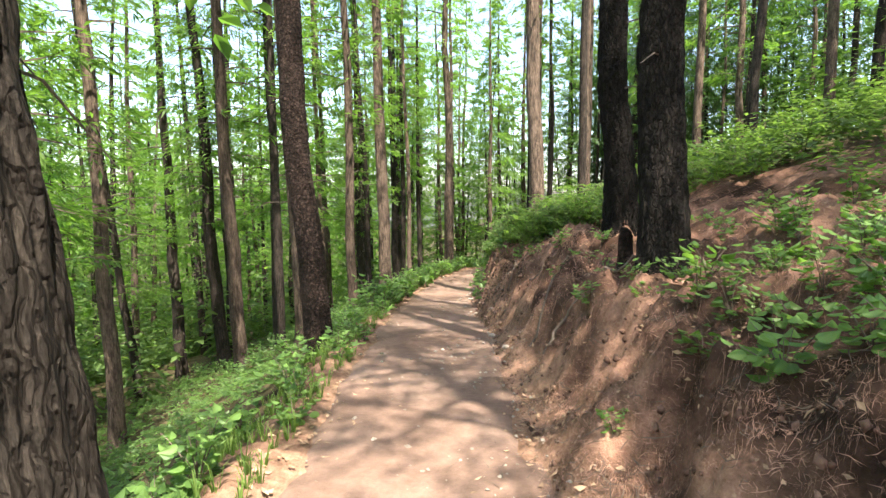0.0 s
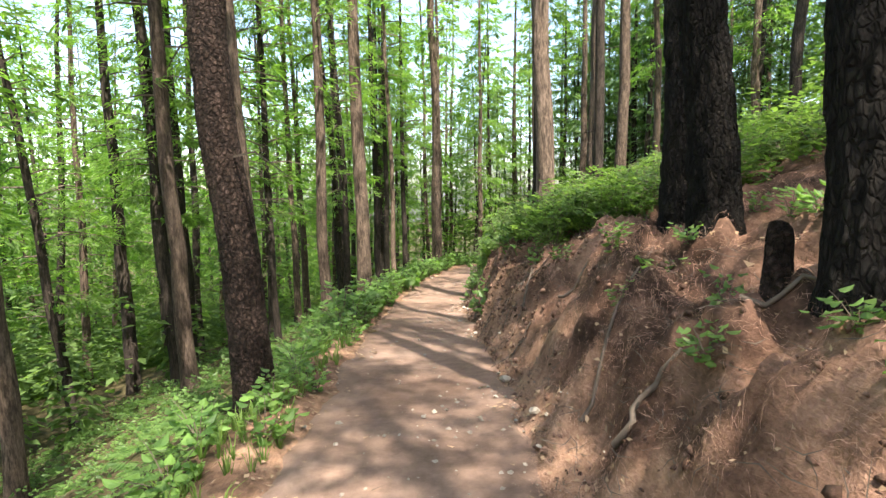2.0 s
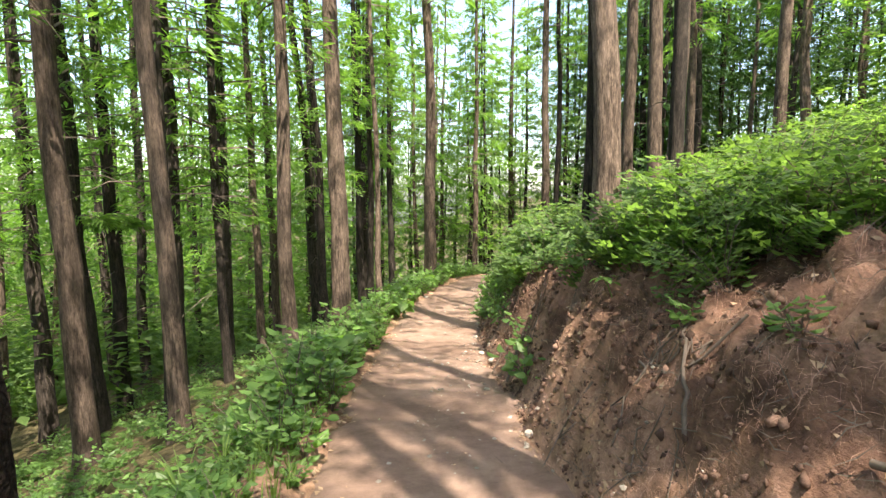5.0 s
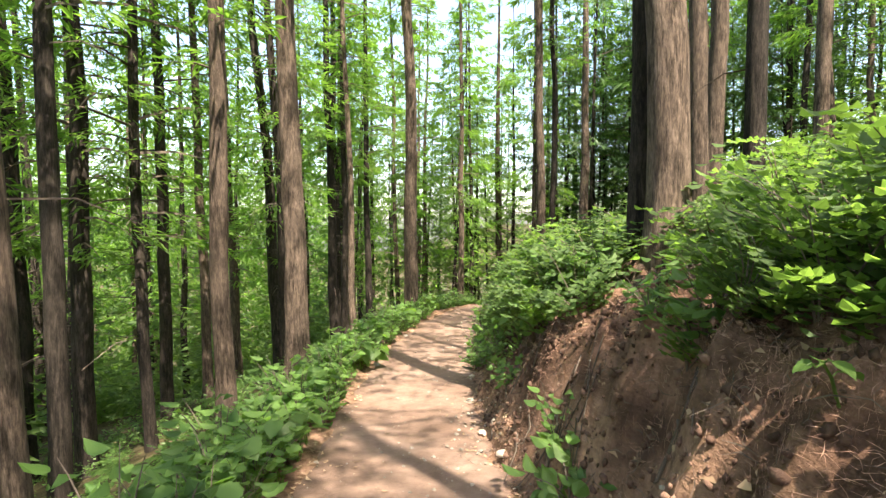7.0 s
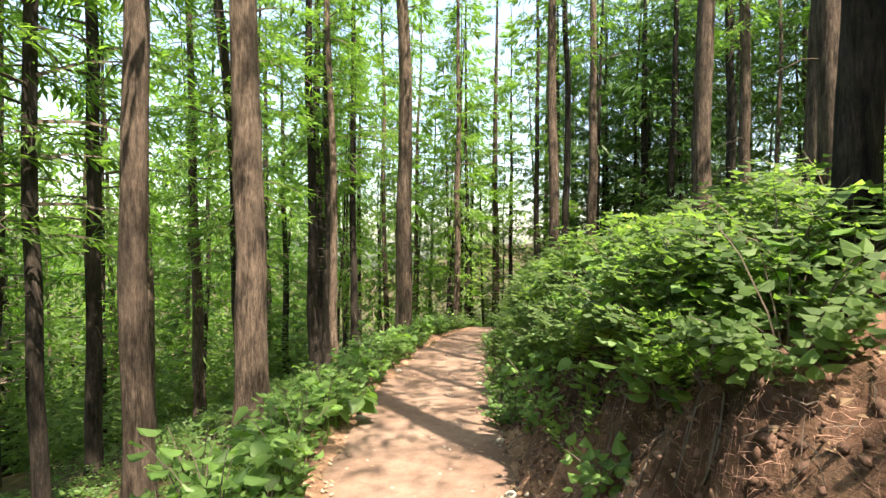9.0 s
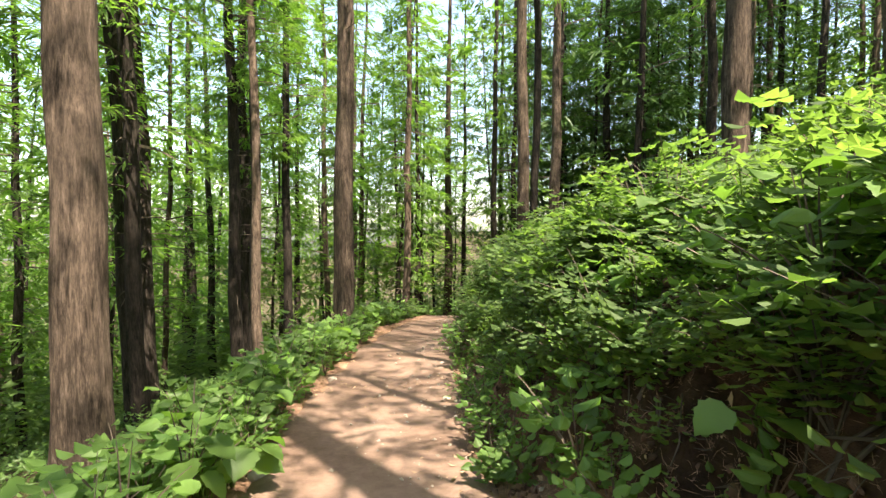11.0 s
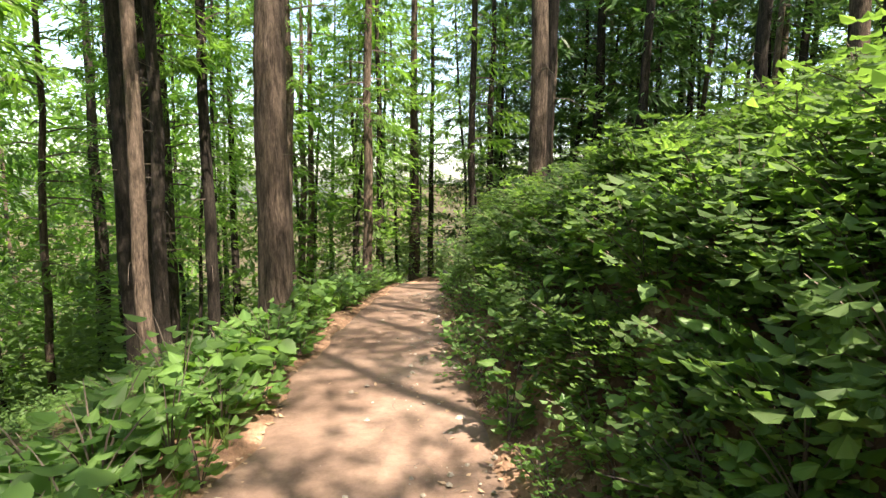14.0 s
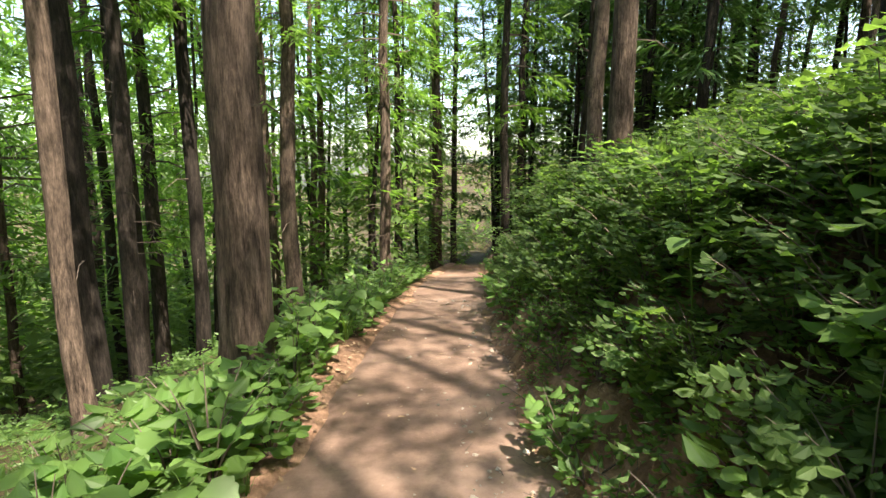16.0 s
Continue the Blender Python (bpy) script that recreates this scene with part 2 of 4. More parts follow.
US, YS = steps(-1.4, 3.0, 0.046, 400), steps(-0.4, 26.0, 0.066, 600)
gv, gf = [], []
for y in YS:
    c = path_mid(y)
    for u in US:
        gv.append((c + u, y, ground_z(c + u, y)))
W = len(US)
for i in range(len(YS) - 1):
    for j in range(W - 1):
        a = i * W + j
        gf.append((a, a + 1, a + 1 + W, a + W))


def forest_floor():
    """Red-brown needle litter and earth on the bank, darker leaf mould down the slope."""
    m, n, l, p = material("forest_floor")
    a, b, c = noise_node(n, l, 1.1, 5), noise_node(n, l, 13, 6, rough=0.75), noise_node(n, l, 60, 3, (1, 0.35, 1))
    red = ramp(n, l, a, [(0.36, (0.04, 0.024, 0.018)), (0.5, (0.12, 0.07, 0.052)), (0.64, (0.26, 0.156, 0.116))])
    mould = ramp(n, l, a, [(0.3, (0.045, 0.042, 0.022)), (0.6, (0.09, 0.075, 0.042)), (0.8, (0.08, 0.10, 0.035))])
    at = n.new("ShaderNodeAttribute")
    at.attribute_name = "mould"
    col = mix(n, l, at.outputs["Fac"], red, mould)
    dt = n.new("ShaderNodeAttribute")
    dt.attribute_name = "dirt"
    col = mix(n, l, dt.outputs["Fac"], col, ramp(n, l, a, [(0.3, (0.19, 0.115, 0.08)), (0.7, (0.32, 0.205, 0.15))]))
    col = mix(n, l, 0.6, col, ramp(n, l, b, [(0.3, (0.45, 0.42, 0.4)), (0.65, (1.2, 1.2, 1.2))]), "MULTIPLY")
    col = mix(n, l, 0.7, col, ramp(n, l, noise_node(n, l, 4.5, 4, rough=0.6), [(0.36, (0.4, 0.38, 0.37)), (0.62, (1.35, 1.3, 1.27))]), "MULTIPLY")
    col = mix(n, l, 0.4, col, ramp(n, l, c, [(0.35, (0.6, 0.55, 0.5)), (0.65, (1.25, 1.2, 1.1))]), "MULTIPLY")
    l.new(col, p.inputs["Base Color"])
    p.inputs["Roughness"].default_value = 0.95
    p.inputs["Specular IOR Level"].default_value = 0.1
    l.new(bump(n, l, c, 0.6, 0.012, bump(n, l, b, 0.8, 0.03)), p.inputs["Normal"])
    return m


M_FLOOR = forest_floor()
ground_me = mesh_object("ground", gv, gf, M_FLOOR, True)
mould = ground_me.attributes.new("mould", "FLOAT", "POINT")
mould.data.foreach_set("value", [min(1, max(0, (-u - 1.0) * 1.2, (u - 4.5) * 0.5, (y - 27) * 0.2)) for y in YS for u in US])
dirt = ground_me.attributes.new("dirt", "FLOAT", "POINT")
dirt.data.foreach_set("value", [min(1, max(0, (1.2 + 0.35 * fbm(u, y, 1.5, 4.0) - abs(u)) * 3)) if abs(u) < 2 and y < 40 else 0.0 for y in YS for u in US])
tagged(new("ground", ground_me), "sloping forest floor of red-brown earth and needle litter", "ground", kind="structure")

pv, pf = [], []
PU = list(np.arange(-1.1, 1.11, 0.1))
PY = list(np.arange(-8, 36, 0.12))
for y in PY:
    c, hw = path_mid(y), half_width(y)
    for u in PU:
        e = hw * (0.93 + 0.3 * fbm(c + u, y, 1.1, 11.0))
        lift = 0.02 if abs(u) < e else 0.02 - 0.45 * (abs(u) - e)
        z = path_z(y) - 0.02 * (1 - min(1, (u / hw) ** 2)) if abs(u) < hw else path_z(y)
        pv.append((c + u, y, z + lift + 0.012 * fbm(c + u, y, 2.2, 1.0) + 0.008))
W = len(PU)
for i in range(len(PY) - 1):
    for j in range(W - 1):
        a = i * W + j
        pf.append((a, a + 1, a + 1 + W, a + W))
tagged(new("path", mesh_object("path", pv, pf, M_DIRT, True)), "trodden bare earth footpath along the wooded hillside", "path", kind="structure")

# ---- trees ----
def crown_mesh(seed, z0, z1, reach, count, size, mat, droop=0.25, shape="cone", limbs=999):
    """A crown of feathery sprays: branches in loose whorls, branchlets along them, narrow leaflets along those. Returns leaves and limbs."""
    rng = random.Random(seed)
    lv, lf, bv, bf = [], [], [], []
    n_branch = int(9 + (z1 - z0) * 3.2)
    per = max(4, count // n_branch)
    for k in range(n_branch):
        t = (k + rng.random()) / n_branch
        z = z0 + (z1 - z0) * t
        if shape == "cone":
            r = reach * (1 - t) ** 0.7 * rng.uniform(0.55, 1.15) * min(1, 0.45 + t * 3)
        else:
            r = reach * math.sin(math.pi * min(1, 0.25 + 0.75 * t)) ** 0.6 * rng.uniform(0.4, 1.1)
        r = max(r, 0.35)
        az = rng.uniform(0, 2 * math.pi)
        out = Vector((math.cos(az), math.sin(az), 0))
        side = Vector((-out.y, out.x, 0))
        rise = rng.uniform(0.05, 0.45)
        pts = [out * (r * s) + Vector((0, 0, z + r * (rise * s - droop * s * s * 1.6))) for s in (0, 0.35, 0.7, 1.0)]
        if k % max(1, round(n_branch / limbs)) == 0:
            tube(bv, bf, pts, [0.012 + 0.012 * r, 0.012 + 0.006 * r, 0.009, 0.003], 3)
        for _ in range(per):
            s = rng.random() ** 0.6
            i = min(2, int(s * 3))
            p = pts[i].lerp(pts[i + 1], s * 3 - i)
            w = r * 0.42 * (1.1 - 0.6 * s) * rng.random() ** 0.7
            sgn = rng.choice((-1, 1))
            p = p + side * (sgn * w) + out * (w * 0.5) + Vector((0, 0, -w * rng.uniform(-0.1, 0.5)))
            d = (out * rng.uniform(0.1, 1) + side * sgn * rng.uniform(0.1, 1) + Vector((0, 0, rng.uniform(-0.7, 0.25)))).normalized()
            q = d.cross(Vector((rng.uniform(-0.5, 0.5), rng.uniform(-0.5, 0.5), 1))).normalized()
            ln = size * rng.uniform(0.6, 1.3)
            wd = ln * rng.uniform(0.08, 0.14)
            b = len(lv)
            lv += [p, p + d * ln * 0.5 + q * wd, p + d * ln + Vector((0, 0, -0.15 * ln)), p + d * ln * 0.5 - q * wd]
            lf.append((b, b + 1, b + 2, b + 3))
    for _ in range(14 if limbs > 50 else 4):  # bare dead twigs below the crown
        az, z, r = rng.uniform(0, 6.283), rng.uniform(1.8, z0 + 2), rng.uniform(0.4, 1.3)
        out = Vector((math.cos(az), math.sin(az), 0))
        tube(bv, bf, [out * (r * s) + Vector((0, 0, z + r * (0.25 * s - 0.5 * s * s))) for s in (0, 0.5, 1)], [0.014, 0.009, 0.003], 3)
    return mesh_object("crown", lv, lf, mat), mesh_object("branchwork", bv, bf, M_TWIG)


def trunk_mesh(seed, r, h, mat, sides=12, flare=0.35, fluted=0.1, bow=0.0, fine=0.0, plate=1.7):
    rng = random.Random(seed)
    verts, faces = [], []
    zs = [-0.5, -0.2, 0.0, 0.15, 0.35, 0.6, 0.9, 1.3, 1.8, 2.4, 3.1, 4.0, 5.0, 6.2, 7.6, 9.5, 12.0, 15.0, 18.5, h]
    if fine:
        zs = [-0.5, -0.25] + [0.045 * k for k in range(-1, 120)] + [z for z in zs if z > 5.4]
    zs = [z for z in zs if z < h - 0.5] + [h]
    off = rng.uniform(0, 50)
    for z in zs:
        t = max(0, z) / h
        rr = r * (1 - 0.86 * t ** 1.1) * (1 + flare * math.exp(-max(z, 0) / 0.28))
        sway = Vector((fbm(off, z, 0.25, 1) * 0.12 + bow * math.sin(min(1, t * 2) * math.pi), fbm(off, z, 0.25, 5) * 0.12, 0)) * min(1, max(z, 0) / 2)
        for j in range(sides):
            a = 2 * math.pi * j / sides
            lobes = 1 + fluted * (math.sin(3 * a + off) + 0.6 * math.sin(5 * a + off * 2)) * (0.35 + math.exp(-max(z, 0) / 0.6))
            lobes += 0.05 * noise.noise(Vector((math.cos(a) * 2 + off, math.sin(a) * 2, z * 0.8)))
            if fine and z < 5.5:  # cracked plates of bark
                w = Vector((math.cos(a) * r * 15 + off, math.sin(a) * r * 15, z * plate))
                lobes += fine / r * (1.6 * abs(noise.noise(w)) + 0.5 * noise.noise(w * 2.1) - 0.45)
            verts.append(Vector((rr * lobes * math.cos(a), rr * lobes * math.sin(a), z)) + sway)
    for k in range(len(zs) - 1):
        for j in range(sides):
            a, b = k * sides + j, k * sides + (j + 1) % sides
            faces.append((a, b, b + sides, a + sides))
    return mesh_object("trunk", verts, faces, mat, True)


# crowns shared by the trees of one look: (leaves, limbs), all for a trunk 22 m high
CROWNS = {
    "canopy": [crown_mesh(80 + k, 7.5 + 0.8 * k, 22, 2.7, 3600, 0.25, M_NEEDLE, limbs=30) for k in range(4)],
    "light_pine": [crown_mesh(34 + k, 9.0, 21, 3.0, 2700, 0.24, M_PINELEAF, 0.1, "round") for k in range(2)],
    "high_pine": [crown_mesh(38 + k, 11.0, 21, 2.6, 1300, 0.24, M_PINELEAF, 0.1, "round") for k in range(2)],
    "pinewood": [crown_mesh(90 + k, 2.0 + 1.2 * k, 20, 2.8, 2600, 0.42, M_PINELEAF, 0.12, "round", limbs=18) for k in range(3)],
    "sparse": [crown_mesh(70 + k, 9.0 + k, 22, 1.8, 600, 0.27, M_NEEDLE, limbs=26) for k in range(3)],
    "thin": [crown_mesh(60 + k, 6.0 + k, 22, 2.2, 1500, 0.27, M_NEEDLE, limbs=26) for k in range(4)],
    "tall": [crown_mesh(10 + k, 7.0 - k * 0.7, 22, 2.4, 5200, 0.23, M_NEEDLE) for k in range(4)],
    "low": [crown_mesh(20 + k, 3.2 + k * 0.8, 21, 2.6, 5600, 0.23, M_NEEDLE) for k in range(3)],
    "pine": [crown_mesh(30 + k, 8.5, 21, 3.2, 4200, 0.24, M_PINELEAF, 0.1, "round") for k in range(2)],
    "far": [crown_mesh(40 + k, 1.6 + k, 22, 3.0, 2500, 0.42, M_NEEDLE, limbs=18) for k in range(4)] + [crown_mesh(50 + k, 3.0 + 2 * k, 20, 3.0, 2300, 0.4, M_PINELEAF, 0.1, "round", limbs=18) for k in range(2)],
}
LOOKS = {
    "redwood": (M_REDWOOD, "tall straight conifer with stripping red-brown bark on the slope", 0.35, 0.1),
    "pine": (M_PINE, "pine with deeply cracked bark, near black from painted shade, on the bank and unseen behind it", 0.22, 0.04),
    "scaly": (M_SCALY, "leaning pine with scaly red-brown bark beside the path", 0.15, 0.03),
    "oak": (M_GREYOAK, "thick trunk with deeply furrowed grey-brown bark beside the path", 0.35, 0.05),
    "dark": (M_DARKBARK, "slender dark-barked conifer in the wood", 0.2, 0.04),
}
tree_count = 0


def tree(x, y, dia, look_name="redwood", crown="tall", lean=(0, 0), height=22.0, bow=0.0, label="", group="trees of the wood", sides=12, fine=0.0):
    """A tree: an Empty at its foot that carries trunk, branches and crown; lean in degrees to the east and to the north."""
    global tree_count
    tree_count += 1
    rng = random.Random(tree_count * 7)
    mat, text, flare, fluted = LOOKS[look_name]
    root = new("tree")
    root.matrix_world = pose(x, y, ground_z(x, y) - 0.03, -lean[1], lean[0], 0)
    tagged(root, label or text, "tree", group)
    part = new("trunk", trunk_mesh(tree_count, dia / 2, height, mat, {"oak": 150, "pine": 100}.get(look_name, 64) if fine else sides, flare, fluted, bow, fine, {"pine": 5.0, "scaly": 9.0, "oak": 2.6}.get(look_name, 1.4)))
    part.parent = root
    if crown:
        leaves, limbs = rng.choice(CROWNS[crown])
        turn, s = rng.uniform(0, 360), height / 22 * rng.uniform(0.92, 1.05)
        for name, me in (("crown", leaves), ("branchwork", limbs)):
            ob = new(name, me)
            ob.parent = root
            tagged(ob, kind="stuff")
            ob.matrix_basis = pose(0, 0, 0, 0, 0, turn) @ Matrix.Diagonal((s, s, s, 1))
    return root


SEEN_AND_ADDED = [  # x, y, diameter, look, crown, lean
    (-1.25, 0.80, 0.52, "oak", "low", (-3.6, 0)), (-6.40, 8.00, 0.40, "dark", "low", (-7, 0)),
    (-6.57, 9.72, 0.30, "redwood", "tall", (-1, 0)), (-8.9, 14.62, 0.24, "dark", "low", (-6, 0)),
    (-9.80, 18.86, 0.42, "dark", "low", (-1, 0)), (-5.25, 13.0, 0.36, "redwood", "tall", (-2, 0)),
    (-4.80, 14.86, 0.29, "dark", "tall", (0, 0)), (-1.66, 6.5, 0.37, "scaly", "pine", (-3.7, 0)),
    (-3.38, 11.92, 0.25, "redwood", "tall", (-2, 0)), (-2.71, 15.4, 0.30, "redwood", "tall", (-0.5, 0)),
    (-1.87, 16.52, 0.40, "redwood", "tall", (-0.5, 0)), (-4.75, 20.55, 0.24, "redwood", "tall", (-1, 0)),
    (-2.75, 30.3, 0.46, "dark", "tall", (0, 0)), (0.29, 22.45, 0.40, "redwood", "tall", (-0.5, 0)),
    (2.90, 32.35, 0.31, "redwood", "tall", (0, 0)), (5.9, 38.75, 0.44, "redwood", "tall", (0, 0)),
    (1.30, 37.6, 0.30, "redwood", "tall", (1, 0)), (2.16, 11.56, 0.345, "redwood", "thin", (-1.5, 0)),
    (2.06, 11.93, 0.2, "dark", "tall", (-0.5, 0)),
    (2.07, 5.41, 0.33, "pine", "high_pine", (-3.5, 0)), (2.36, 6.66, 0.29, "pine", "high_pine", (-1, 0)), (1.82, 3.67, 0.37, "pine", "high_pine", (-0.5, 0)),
    (-7.34, 16.9, 0.44, "dark", "low", (-3, 0)), (-7.73, 18.7, 0.35, "dark", "low", (-1, 0)),
    (-5.38, 16.5, 0.34, "dark", "low", (0, 0)), (-4.36, 16.6, 0.20, "dark", "low", (-1, 0)), (-5.50, 20.0, 0.29, "dark", "low", (0, 0)),
    (-3.45, 22.5, 0.33, "dark", "tall", (-3, 0)),
    (-3.40, 23.3, 0.28, "dark", "low", (-2, 0)), (-3.0, 21.4, 0.27, "dark", "low", (-2, 0)),
    (-5.85, 26.75, 0.35, "redwood", "low", (-1.5, 0)), (-6.8, 40.4, 0.6, "dark", "low", (0, 0)),
    (-2.44, 27.2, 0.36, "dark", "tall", (-1, 0)), (-1.49, 24.0, 0.22, "redwood", "tall", (-1.2, 0)), (-2.15, 28.2, 0.31, "dark", "tall", (0, 0)),
    (-1.35, 29.7, 0.30, "dark", "tall", (0, 0)), (-1.65, 39.7, 0.35, "dark", "tall", (0, 0)), (-2.66, 31.9, 0.36, "dark", "low", (0, 0)),
    (0.50, 30.5, 0.38, "redwood", "tall", (0, 0)), (4.42, 23.94, 0.30, "redwood", "tall", (0, 0)), (5.1, 24.9, 0.22, "dark", "tall", (0, 0)), (3.3, 12.1, 0.2, "dark", "tall", (0, 0)), (8.6, 31.6, 0.45, "redwood", "tall", (0, 0)),
    (3.9, 14.1, 0.25, "redwood", "tall", (0, 0)), (4.9, 15.4, 0.3, "redwood", "tall", (0, 0)), (4.9, 17.7, 0.3, "redwood", "tall", (0, 0)),
    (10.5, 44.3, 0.4, "dark", "low", (0, 0)), (12.9, 35.6, 0.45, "dark", "low", (0, 0)),
    # unseen pines behind the start, added only to shade the bank and path
    (4.2, -0.6, 0.34, "pine", "pine", (0, 0)), (3.3, -2.6, 0.34, "pine", "pine", (0, 0)), (7.6, -3.6, 0.34, "pine", "pine", (0, 0)), (8.8, -1.4, 0.34, "pine", "pine", (0, 0)), (6.6, 0.2, 0.34, "pine", "high_pine", (0, 0)),
    (7.4, 41.5, 0.3, "dark", "low", (0, 0)), (4.4, 42.0, 0.3, "dark", "low", (0, 0)), (9.2, 38.2, 0.32, "dark", "low", (0, 0)),
]
for x, y, d, kind, crown, lean in SEEN_AND_ADDED:
    crown = ("canopy" if -1 < x < 6 else "thin") if crown == "tall" and (y < 25 or x > 8) else crown
    if 2.5 < x < 4.5 and 11 < y < 16:  # the sun reaches the bushes below these
        crown = "sparse"
    tree(x, y, d, kind, crown, lean, 21 + 3 * noise.noise(Vector((x, y, 0))), sides=20 if y < 12 else 14,
         fine={"oak": 0.03, "pine": 0.02, "scaly": 0.012}.get(kind, 0.01 if d > 0.38 and y < 23 else 0.0))

# the wood beyond, planted in loose rows
def hides_seen(x, y):
    """Whether a tree here would stand before one of the far trees that the path leads towards."""
    for a, b, *_ in SEEN_AND_ADDED:
        if 27 < b < 42 and y < b and -3 < a < 7:
            if abs(math.atan2(x - 0.3, y - 15) - math.atan2(a - 0.3, b - 15)) < 0.03 and y > 24:
                return True
    return False


rng = random.Random(5)
planted = [(x, y) for x, y, *_ in SEEN_AND_ADDED]
for _ in range(7000):
    x, y = rng.uniform(-31, 31), rng.uniform(-12, 50)
    u = x - path_mid(y)
    if -6.2 < u < 6.0 and -4 < y < 31 or abs(u) < (2.6 if y < 33 else 1.3):
        continue
    gap = 2.7 + 0.04 * math.hypot(x, y - 10) if y < 28 else 2.5 + 0.05 * (y - 28)
    if 0 < u < 14 and -2 < y < 21:
        gap = 3.5
        if 2.5 < x < 12 and abs((x - 2.2) * 0.91 + (y - 16.5) * 0.42) < 3.0:  # unseen gap left in the canopy so sun reaches the bank bushes
            continue
    if u < -13:
        gap += 0.3
    if 7 < x < 16 and 26 < y < 38 and abs((x - 5.9) * 0.91 + (y - 38.7) * 0.42) < 1.8:
        continue
    if hides_seen(x, y) or min((x - a) ** 2 + (y - b) ** 2 for a, b in planted) < gap * gap:
        continue
    planted.append((x, y))
    far = math.hypot(x, y - 12) > 21
    tree(x, y, rng.uniform(0.2, 0.4), rng.choice(("redwood", "dark", "dark")), "pinewood" if x > 7 and y > 27 and rng.random() < 0.7 else "far" if far else "thin" if 0 < u < 14 and -2 < y < 20 else rng.choice(("low", "tall")),
         (rng.gauss(0, 1.5), rng.gauss(0, 1)), rng.uniform(18, 25), group="trees of the wood", sides=7 if far else 10)
# slender close-grown stems where the path goes out of sight
rng = random.Random(15)
made = 0
for _ in range(600):
    x, y = rng.uniform(-3, 24), rng.uniform(33, 48)
    if abs((x - 5.9) * 0.91 + (y - 38.7) * 0.42) < 1.8 and y < 38.7:
        continue
    if made < 46 and min((x - a) ** 2 + (y - b) ** 2 for a, b in planted) > 1.7 and abs(x - path_mid(y)) > 1.2 and not hides_seen(x, y):
        planted.append((x, y))
        made += 1
        tree(x, y, rng.uniform(0.12, 0.24), "dark", "pinewood" if x > 6.5 else "far", (rng.gauss(0, 2), rng.gauss(0, 1)), rng.uniform(14, 20), sides=7)
print("trees", tree_count)

# the leafy edge of the wood in the distance
rng = random.Random(9)
V, F = [], []
for k in range(96000):
    near_edge = k >= 26000  # the valley side below the path is thick with leaves
    a = radians(rng.uniform(-85, -10) if near_edge else rng.uniform(-115, 100))
    r = rng.uniform(40, 62) if near_edge else rng.uniform(50, 74)
    x, y = r * math.sin(a) + 2, 14 + r * math.cos(a)
    top = (25 if near_edge else 18) + 9 * noise.noise(Vector((a * 9, r * 0.12, 0)))
    z = rng.random() ** 0.9 * top
    if noise.noise(Vector((x * 0.22, y * 0.22, z * 0.25))) < (-0.3 if near_edge and z < 19 else -0.12):
        continue
    p = Vector((x, y, ground_z(x, y) + z))
    d = Vector((rng.uniform(-1, 1), rng.uniform(-1, 1), rng.uniform(-0.7, 0.4))).normalized()
    q = d.cross(Vector((rng.uniform(-0.6, 0.6), rng.uniform(-0.6, 0.6), 1))).normalized()
    ln = rng.uniform(0.5, 1.15)
    b = len(V)
    V += [p, p + d * (ln * 0.5) + q * (ln * 0.16), p + d * ln + Vector((0, 0, -0.15 * ln)), p + d * (ln * 0.5) - q * (ln * 0.16)]
    F.append((b, b + 1, b + 2, b + 3))
tagged(new("far_woods", mesh_object("far_woods", V, F, M_NEEDLE)), "sunlit green foliage of the distant wood", "woods", kind="stuff")

# ---- plants ----
def leaf_faces(V, F, p, d, q, ln, wd, fold=0.25, lobed=False, simple=False):
    """One leaf from p along d, q across it, folded along its midrib."""
    if simple:
        a = len(V)
        V += [p, p + d * (ln * 0.45) + q * wd, p + d * ln + Vector((0, 0, -0.15 * ln)), p + d * (ln * 0.45) - q * wd]
        F.append((a, a + 1, a + 2, a + 3))
        return
    up = d.cross(q).normalized()
    tip = p + d * ln - up * (0.18 * ln)
    a = len(V)
    if lobed:
        lift = up * (fold * wd)
        sides = [[p + d * (ln * t) + q * (sg * wd * w) + lift * w for t, w in ((0.02, 0.5), (0.22, 1.0), (0.5, 0.9), (0.78, 0.5))] for sg in (1, -1)]
        V += [p] + sides[0] + [tip] + sides[1][::-1]
        F += [(a, a + 1, a + 2, a + 3, a + 4, a + 5), (a, a + 5, a + 6, a + 7, a + 8, a + 9)]
        return
    w1, w2, s1, s2 = 0.8, 0.75, 0.3, 0.68
    lift = up * (fold * wd)
    V += [p, p + d * (ln * s1) + q * (wd * w1) + lift, p + d * (ln * s2) + q * (wd * w2) + lift * 0.7, tip,
          p + d * (ln * s2) - q * (wd * w2) + lift * 0.7, p + d * (ln * s1) - q * (wd * w1) + lift]
    F += [(a, a + 1, a + 2, a + 3), (a, a + 3, a + 4, a + 5)]


